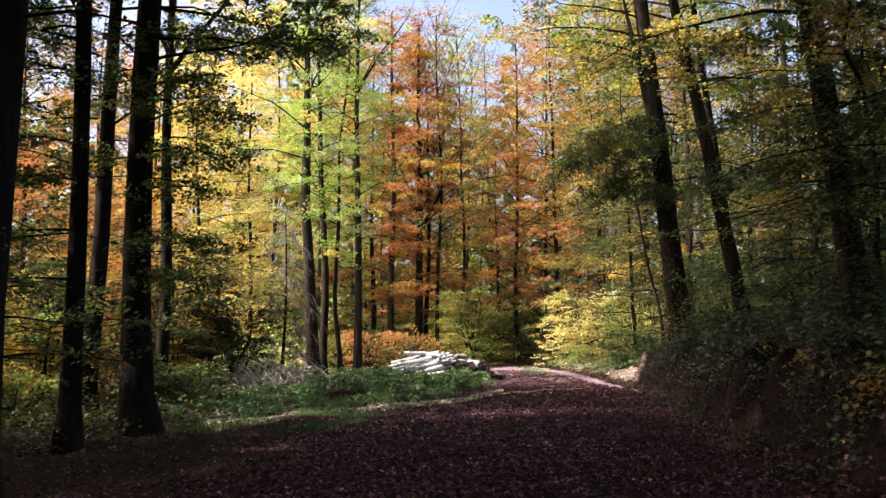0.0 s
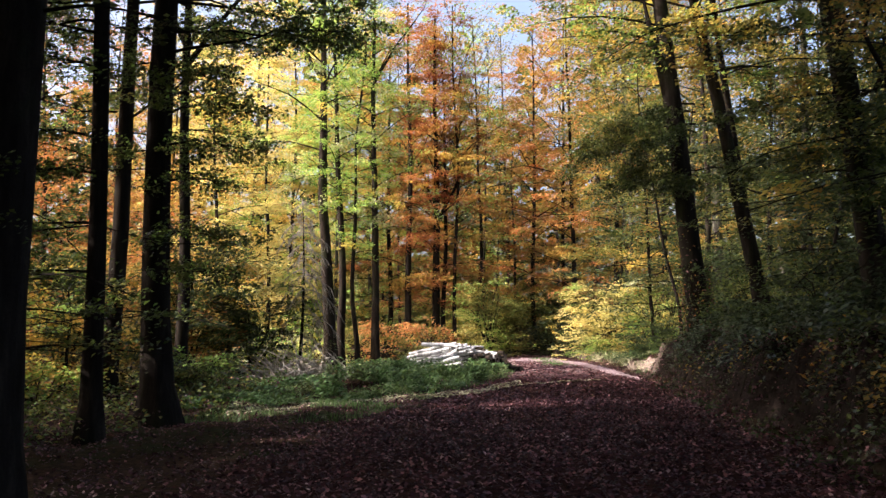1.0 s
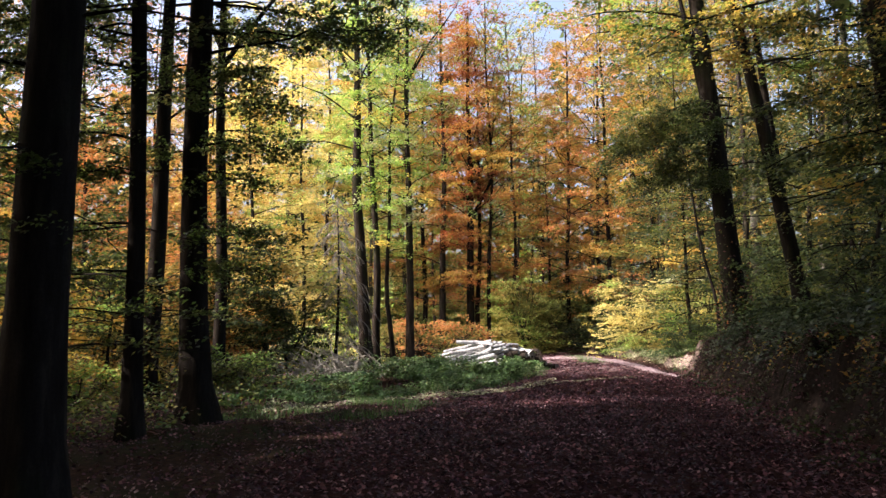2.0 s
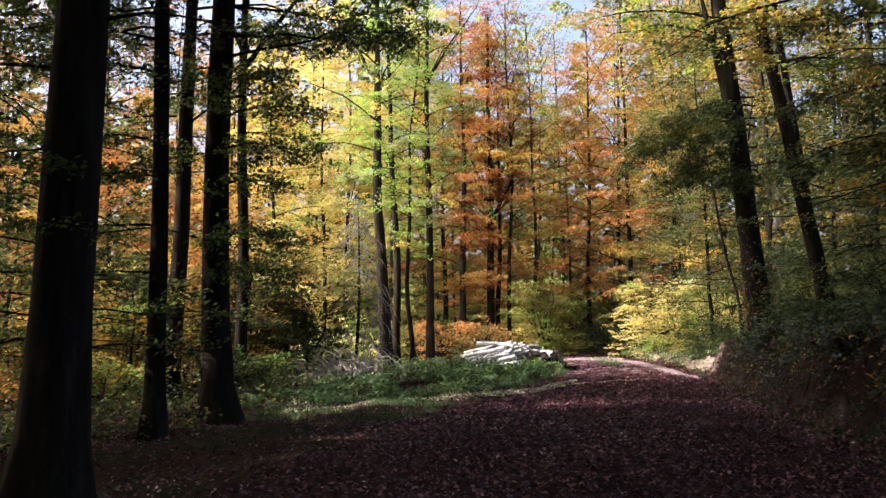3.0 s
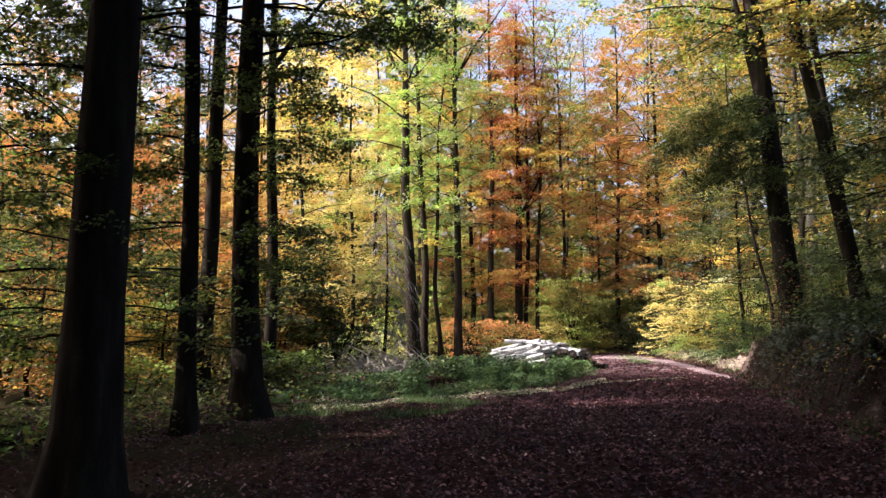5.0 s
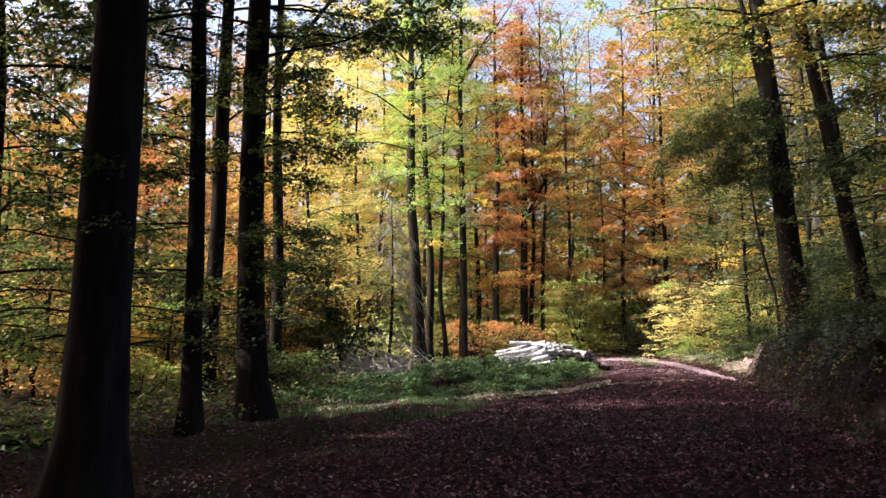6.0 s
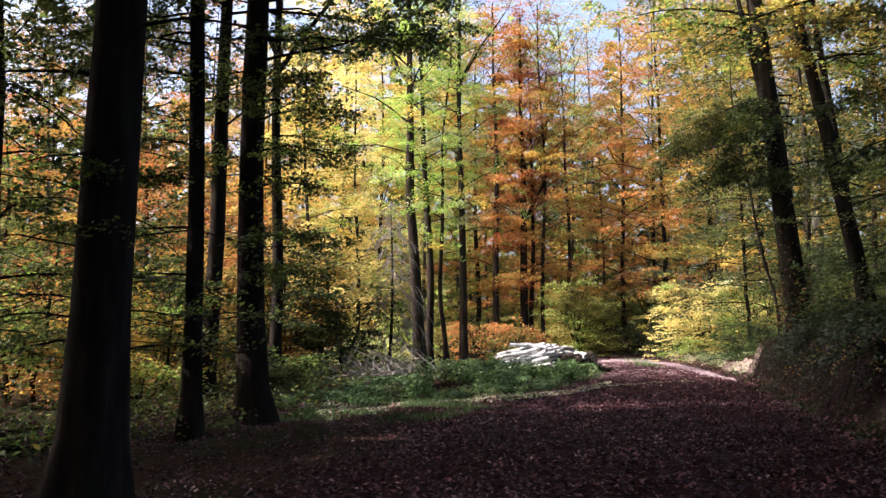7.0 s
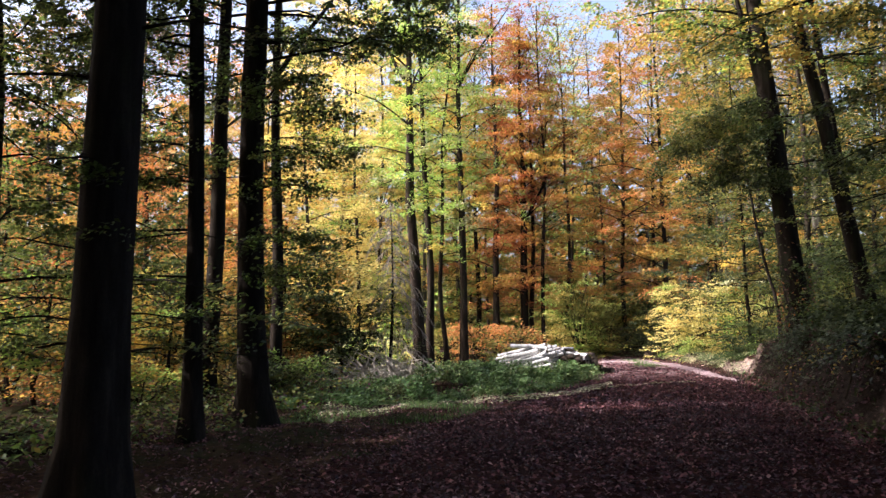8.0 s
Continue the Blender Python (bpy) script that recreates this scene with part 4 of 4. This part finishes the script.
def bank_litter():
    y = np.concatenate([rng.uniform(5, 32, 9000), rng.uniform(32, 62, 3000)])
    off = rng.uniform(-0.4, 3.2, len(y))
    keep = (off < 0.3) | (off > 1.0) | (rng.uniform(0, 1, len(y)) < 0.25)
    off, y = off[keep], y[keep]
    x = np.interp(y, EDGE_Y, RIGHT_X) + off
    z = ground_z(x, y) + 0.02 + np.abs(rng.normal(0, 0.02, len(x)))
    return new("bank_leaf_litter", leaves("bank_leaf_litter", np.stack([x, y, z], 1), 0.08, {"litter": 1}, 0.8, 0.7))


tagged(bank_litter(), "brown fallen leaves lying on the earth bank", "fallen leaves", kind="stuff")


def herb_points(n, x, y, low, high, per, wide):
    """Leaf places on upright herb stems that stand at x, y."""
    h = rng.uniform(low, high, len(x))
    pick = rng.integers(0, len(x), n)
    t = rng.uniform(0.15, 1, n) ** 0.7
    return np.stack([x[pick] + rng.normal(0, wide, n) * (1.2 - 0.6 * t), y[pick] + rng.normal(0, wide, n) * (1.2 - 0.6 * t), ground_z(x[pick], y[pick]) + h[pick] * t], 1)


def verge_herbs():
    x, y = rng.uniform(-8.0, 2.6, 9000), rng.uniform(17.4, 36, 9000)
    front = np.interp(x, [-8, -5.5, -3.3, -0.9, 0.6, 2.6], [17.4, 17.9, 18.5, 20.4, 22.0, 30.0]) + 0.25 * np.sin(2.1 * x)
    keep = (y > front) & (x > -6.4 + 0.6 * np.sin(1.7 * y)) & (x < np.interp(y, EDGE_Y, LEFT_X) + 0.1) & clumpy(x, y, 0.42, 0.5)
    keep &= (np.hypot(x + 5.3, (y - 26.9) * 1.4) > 1.1) & ~((y > 33.6) & (x > -2.2))
    x, y, front = x[keep], y[keep], front[keep]
    tall = clumpy(x, y, 0.9, 0.5) & (y > front + 1.2) & (x > -3.6)
    p = np.concatenate([herb_points(17000, x[tall], y[tall], 0.22, 0.66, 30, 0.1), herb_points(15000, x[~tall], y[~tall], 0.06, 0.28, 30, 0.1)])
    p = p[(p[:, 1] < 29) | (p[:, 2] - ground_z(p[:, 0], p[:, 1]) < np.where(p[:, 0] < 1.0, 0.7, 0.45))]
    return new("verge_herbs", leaves("verge_herbs", p, 0.11, {"herb": 8, "dark": 1}, 0.6, 0.55))


tagged(verge_herbs(), "green nettles and herbs on the sunny verge", "herbs", kind="stuff")


def floor_herbs():
    b, d = np.radians(rng.uniform(-40, -9, 5200)), 10.5 + 32 * rng.uniform(0, 1, 5200) ** 0.8
    x, y = np.sin(b) * d, np.cos(b) * d
    keep = clumpy(x, y, 1.3, 0.55) & (x < np.interp(y, EDGE_Y, LEFT_X) - np.interp(y, [11, 17, 22], [3.2, 3.4, 4.5]))
    p = herb_points(20000, x[keep], y[keep], 0.12, 0.7, 20, 0.16)
    return new("forest_floor_herbs", leaves("forest_floor_herbs", p, 0.1, {"green": 4, "olive": 2, "herb": 2, "litter": 2}, 0.6, 0.6))


tagged(floor_herbs(), "low brambles and seedlings on the forest floor", "undergrowth", kind="stuff")


def bank_brambles():
    y = rng.uniform(6, 29.4, 900)
    x = np.interp(y, EDGE_Y, RIGHT_X) + 1.0 + rng.uniform(0, 1, len(y)) ** 1.4 * 3.5
    p = herb_points(17000, x, y, 0.1, 0.8, 20, 0.19)
    hang = rng.uniform(0, 1, len(p)) < 0.45
    p[hang, 2] -= rng.uniform(0.1, 0.4, hang.sum())
    p[:, 2] = np.maximum(p[:, 2], ground_z(p[:, 0], p[:, 1]) + 0.02)
    return new("bank_brambles", leaves("bank_brambles", p, 0.12, {"bramble": 7, "green": 2}, 0.6, 0.62))


tagged(bank_brambles(), "dark green brambles hanging over the road bank", "brambles", kind="stuff")


def far_bank_herbs():
    y = rng.uniform(32, 56, 900)
    x = np.interp(y, EDGE_Y, RIGHT_X) + 0.3 + rng.uniform(0, 1, len(y)) ** 1.3 * 2.8
    p = herb_points(15000, x, y, 0.1, 0.42, 18, 0.2)
    return new("far_bank_herbs", leaves("far_bank_herbs", p, 0.075, {"herb": 4, "green": 1, "pale": 1}, 0.6, 0.5))


tagged(far_bank_herbs(), "pale sunlit herbs at the road edge", "herbs", kind="stuff")


def grass(name, x, y, low, high, mats, width=0.007):
    n = len(x)
    a, h = rng.uniform(0, 6.28, n), rng.uniform(low, high, n)
    base = np.stack([x, y, surface_z(x, y)], 1)
    side = np.stack([np.cos(a), np.sin(a), np.zeros(n)], 1) * width
    bend = np.stack([-np.sin(a), np.cos(a), np.zeros(n)], 1) * (h * rng.uniform(0.1, 0.7, n))[:, None]
    tip = base + bend
    tip[:, 2] += h
    v = np.stack([base - side, base + side, tip + side * 0.25, tip - side * 0.25], 1).reshape(-1, 3)
    return new(name, mesh_of(name, v, np.arange(len(v)).reshape(-1, 4), mats))


def verge_grass():
    y = np.concatenate([rng.uniform(15.5, 22, 6000), rng.uniform(20, 40, 2500)])
    off = np.concatenate([rng.uniform(-0.1, 4.0, 6000), rng.uniform(-0.4, 0.9, 2500)])
    x = np.interp(y, EDGE_Y, LEFT_X) - off
    keep = clumpy(x, y, 0.5, 0.5)
    return grass("verge_grass", x[keep], y[keep], 0.05, 0.16, [LEAF["herb"]], 0.008)


tagged(verge_grass(), "short green grass along the road verge", "grass", kind="stuff")


def road_grass():
    y = rng.uniform(40, 52, 900)
    x = (np.interp(y, EDGE_Y, LEFT_X) + np.interp(y, EDGE_Y, RIGHT_X)) / 2 + rng.normal(0, 0.35, len(y))
    return grass("road_grass", x, y, 0.05, 0.14, [LEAF["herb"]], 0.012)


tagged(road_grass(), "thin grass strip in the middle of the road", "grass", kind="stuff")


def loose_branch(label, pts, r, mat, name="fallen_branch"):
    pts = np.asarray(pts, float)
    k = np.linspace(0, len(pts) - 1, 10)
    path = np.stack([np.interp(k, np.arange(len(pts)), pts[:, i]) for i in range(3)], 1)
    path[:, 2] = np.maximum(path[:, 2], 0) + ground_z(path[:, 0], path[:, 1]) + r * 0.8
    path[1:-1] += rng.normal(0, r * 0.5, (8, 3))
    o = path[0].copy()
    t = Tubes()
    t.add(path - o, np.linspace(r, r * 0.35, 10), 8, rough=0.05)
    ob = new(name, t.mesh(name, mat))
    ob.location = o
    return tagged(ob, label, "branch", "fallen branches")


loose_branch("dark fallen branch lying on the forest floor", [(-9.2, 10.2, 0.0), (-8.0, 10.9, 0.03), (-6.4, 11.4, 0.0)], 0.09, BARK_DARK)
loose_branch("thin dark fallen branch on the forest floor", [(-8.6, 10.0, 0.05), (-7.6, 11.4, 0.25), (-7.0, 12.6, 0.1)], 0.04, BARK_DARK)
for x, y, dx, dy, r in [(7.0, 24.0, 0.9, 2.2, 0.03), (6.6, 13.2, 0.7, 1.3, 0.025), (6.2, 10.6, 0.8, 0.6, 0.02), (7.4, 17.5, 0.5, 2.0, 0.03), (6.9, 20.5, 0.8, 1.0, 0.025)]:
    loose_branch("pale bare stick lying on the bank", [(x, y, 0.03), (x + dx * 0.5, y + dy * 0.5, 0.06), (x + dx, y + dy, 0.03)], r, BARK_GREY, "stick")


def brush_pile(x, y):
    root = thing("brush_pile", (x, y, float(ground_z(x, y))), "heap of bare grey cut branches on the verge", "brushwood")
    for i in range(100):
        az = rng.uniform(0, 6.28)
        st = np.array([rng.normal(0, 0.7), rng.normal(0, 0.5), rng.uniform(0.0, 0.35)])
        p = limb_path(st, az, rng.uniform(0.6, 1.6), rng.uniform(0.2, 1.3), rng.uniform(0.1, 0.8), 6)
        p[:, 2] = np.maximum(p[:, 2], 0.02)
        t = Tubes()
        t.add(p, np.linspace(rng.uniform(0.018, 0.04), 0.008, 6), 5)
        part("branch", t.mesh("branch", TWIG), root)
    return root


brush_pile(-5.0, 26.6)
brush_pile(-5.9, 27.4)


def ivy(parent_x, parent_y, lean, top, r, n):
    z = np.abs(rng.normal(0, top * 0.5, n))
    a = rng.uniform(0, 6.28, n)
    rr = r * (1.15 + np.abs(rng.normal(0, 0.35, n)) * np.clip(1.4 - z / top, 0.2, 1))
    p = np.stack([parent_x + lean * z / 25 + np.cos(a) * rr, parent_y + np.sin(a) * rr, z + float(ground_z(parent_x, parent_y))], 1)
    return new("ivy", leaves("ivy", p, 0.1, {"dark": 4, "olive": 1, "orange": 1, "litter": 2}, 1.2))


tagged(ivy(8.05, 28.0, -2.0, 3.0, 0.39, 1800), "ivy and small leaves climbing a dark trunk", "ivy", kind="stuff")


def verge_litter():
    # half of these leaves are pale, standing in for sun along the verge
    x = rng.uniform(-5.0, 1.9, 9000)
    y = np.interp(x, [-8, -5.5, -3.3, -0.9, 0.6, 2.0], [17.4, 17.9, 18.5, 20.4, 22.0, 27.5]) + 0.25 * np.sin(2.1 * x) + rng.normal(-0.1, 0.28, len(x))
    # a thin sunlit line over the road, drawn with more pale leaves
    along = rng.uniform(0.3, 4.6, 1500)
    x, y = np.concatenate([x, along]), np.concatenate([y, np.interp(along, [0.3, 2.06, 4.03, 4.6], [21.5, 25.5, 27.6, 27.9]) + rng.normal(0, 0.1, 1500)])
    return new("sunlit_leaf_strip", leaves("sunlit_leaf_strip", np.stack([x, y, surface_z(x, y) + 0.02 + np.abs(rng.normal(0, 0.012, len(x)))], 1), 0.075, {"litter": 2, "pale": 2}, 0.4, 0.7))


tagged(verge_litter(), "dry leaves and grass bits along the verge, made pale for sunlight", "fallen leaves", kind="stuff")


def bank_face():
    y = rng.uniform(5, 32, 8000)
    x = np.interp(y, EDGE_Y, RIGHT_X) + rng.uniform(-0.3, 1.7, len(y))
    keep = clumpy(x, y, 0.35, 0.5)
    x, y = x[keep], y[keep]
    return new("bank_moss_plants", leaves("bank_moss_plants", np.stack([x, y, ground_z(x, y) + np.abs(rng.normal(0.05, 0.07, len(x)))], 1), 0.085, {"dark": 6, "litter": 1}, 1.0, 0.6))


def bank_fringe():
    """Trails of bramble and fern that hang from the upper edge of the earth bank."""
    pts, wood = [], Tubes()
    for k in range(210):
        y = rng.uniform(6, 29)
        x = float(np.interp(y, EDGE_Y, RIGHT_X)) + rng.uniform(0.55, 1.5)
        out, drop = rng.uniform(0.25, 0.8), rng.uniform(0.15, 0.75)
        t = np.linspace(0, 1, 7)
        z0 = float(ground_z(x, y)) + rng.uniform(0.02, 0.2)
        path = np.stack([x - out * t, y + rng.normal(0, 0.25) * t, z0 + 0.3 * t - (0.3 + drop) * t * t], 1)
        path[:, 2] = np.maximum(path[:, 2], ground_z(path[:, 0], path[:, 1]) + 0.02)
        wood.add(path, np.linspace(0.006, 0.002, 7), 3)
        i = rng.integers(1, 7, 22)
        pts.append(path[i] + rng.normal(0, 0.06, (22, 3)))
    p = np.concatenate(pts)
    p[:, 2] = np.maximum(p[:, 2], ground_z(p[:, 0], p[:, 1]) + 0.015)
    tagged(new("bramble_trails", wood.mesh("bramble_trails", BARK_BROWN)), "thin bramble stems trailing over the earth bank", "brambles", kind="stuff")
    return new("trailing_leaves", leaves("trailing_leaves", p, 0.085, {"bramble": 7, "green": 1, "gold": 1}, 0.8, 0.6))


tagged(bank_fringe(), "green bramble leaves hanging over the earth bank", "brambles", kind="stuff")
tagged(bank_face(), "small dark plants growing on the earth bank", "undergrowth", kind="stuff")
for k in range(14):
    y = 8.5 + 1.6 * k + rng.uniform(-0.5, 0.5)
    x = float(np.interp(y, EDGE_Y, RIGHT_X)) + rng.uniform(0.7, 1.3)
    loose_branch("thin dark root hanging out of the earth bank", [(x + 0.3, y, 0.02), (x, y + rng.uniform(-0.3, 0.3), 0.05), (x - rng.uniform(0.3, 0.7), y + rng.uniform(-0.5, 0.5), 0.04)], rng.uniform(0.012, 0.025), BARK_BROWN, "root")


def dead_spruce(x, y, height):
    """A dead young spruce: a thin stem with bare grey branches that hang down."""
    z = float(ground_z(x, y)) - 0.05
    root = thing("dead_spruce", (x, y, z), "dead standing spruce with bare grey hanging twigs", "dead tree")
    k = np.linspace(0, 1, 9)
    t = Tubes()
    t.add(np.stack([0.12 * np.sin(3 * k), 0.05 * k, height * k], 1), 0.075 * (1 - 0.85 * k), 8, 0.3, 5, 0.03)
    part("trunk", t.mesh("trunk", BARK_BROWN), root)
    for i in range(46):
        h = height * (0.22 + 0.76 * (i + rng.uniform(0, 1)) / 46)
        az, ln = i * 2.399 + rng.uniform(-0.4, 0.4), (1.5 - h / height) * rng.uniform(0.5, 1.15)
        p = limb_path((0.12 * math.sin(3 * h / height), 0, h), az, ln, 0.1, 0.6, 6)
        one = Tubes()
        one.add(p, np.linspace(0.022, 0.009, 6), 4)
        for j in range(2, 6):
            for _ in range(4):
                q = limb_path(p[j], az + rng.normal(0, 0.9), ln * rng.uniform(0.15, 0.35), -0.5, 1.3, 4)
                one.add(q, np.linspace(0.013, 0.006, 4), 3)
        part("branch", one.mesh("branch", TWIG), root)
    return root


dead_spruce(*polar(-10.9, 30.5), 6.8)


def tree_stump(x, y, r, h):
    z = float(ground_z(x, y)) - 0.05
    root = thing("tree_stump", (x, y, z), "dark rotten tree stump among the herbs", "tree stump")
    k = np.linspace(0, 1, 6)
    t = Tubes()
    t.add(np.stack([0.04 * np.sin(4 * k), 0 * k, h * k], 1), r * (1.25 - 0.3 * k), 12, 0.4, 5, 0.05)
    part("trunk", t.mesh("trunk", BARK_DARK), root)
    a = np.linspace(0, 2 * math.pi, 12, endpoint=False)
    v = [(0, 0, h * 0.94)] + [(math.cos(p) * r * 0.94, math.sin(p) * r * 0.94, h * (1.0 + 0.06 * math.sin(5 * p))) for p in a]
    me = bpy.data.meshes.new("broken_top")
    me.from_pydata(v, [], [(0, 1 + i, 1 + (i + 1) % 12) for i in range(12)])
    me.materials.append(LOG_END)
    part("broken_top", me, root)
    return root


tree_stump(*polar(-17.9, 26.5), 0.17, 0.95)
tree_stump(*polar(-14.6, 27.5), 0.12, 0.6)
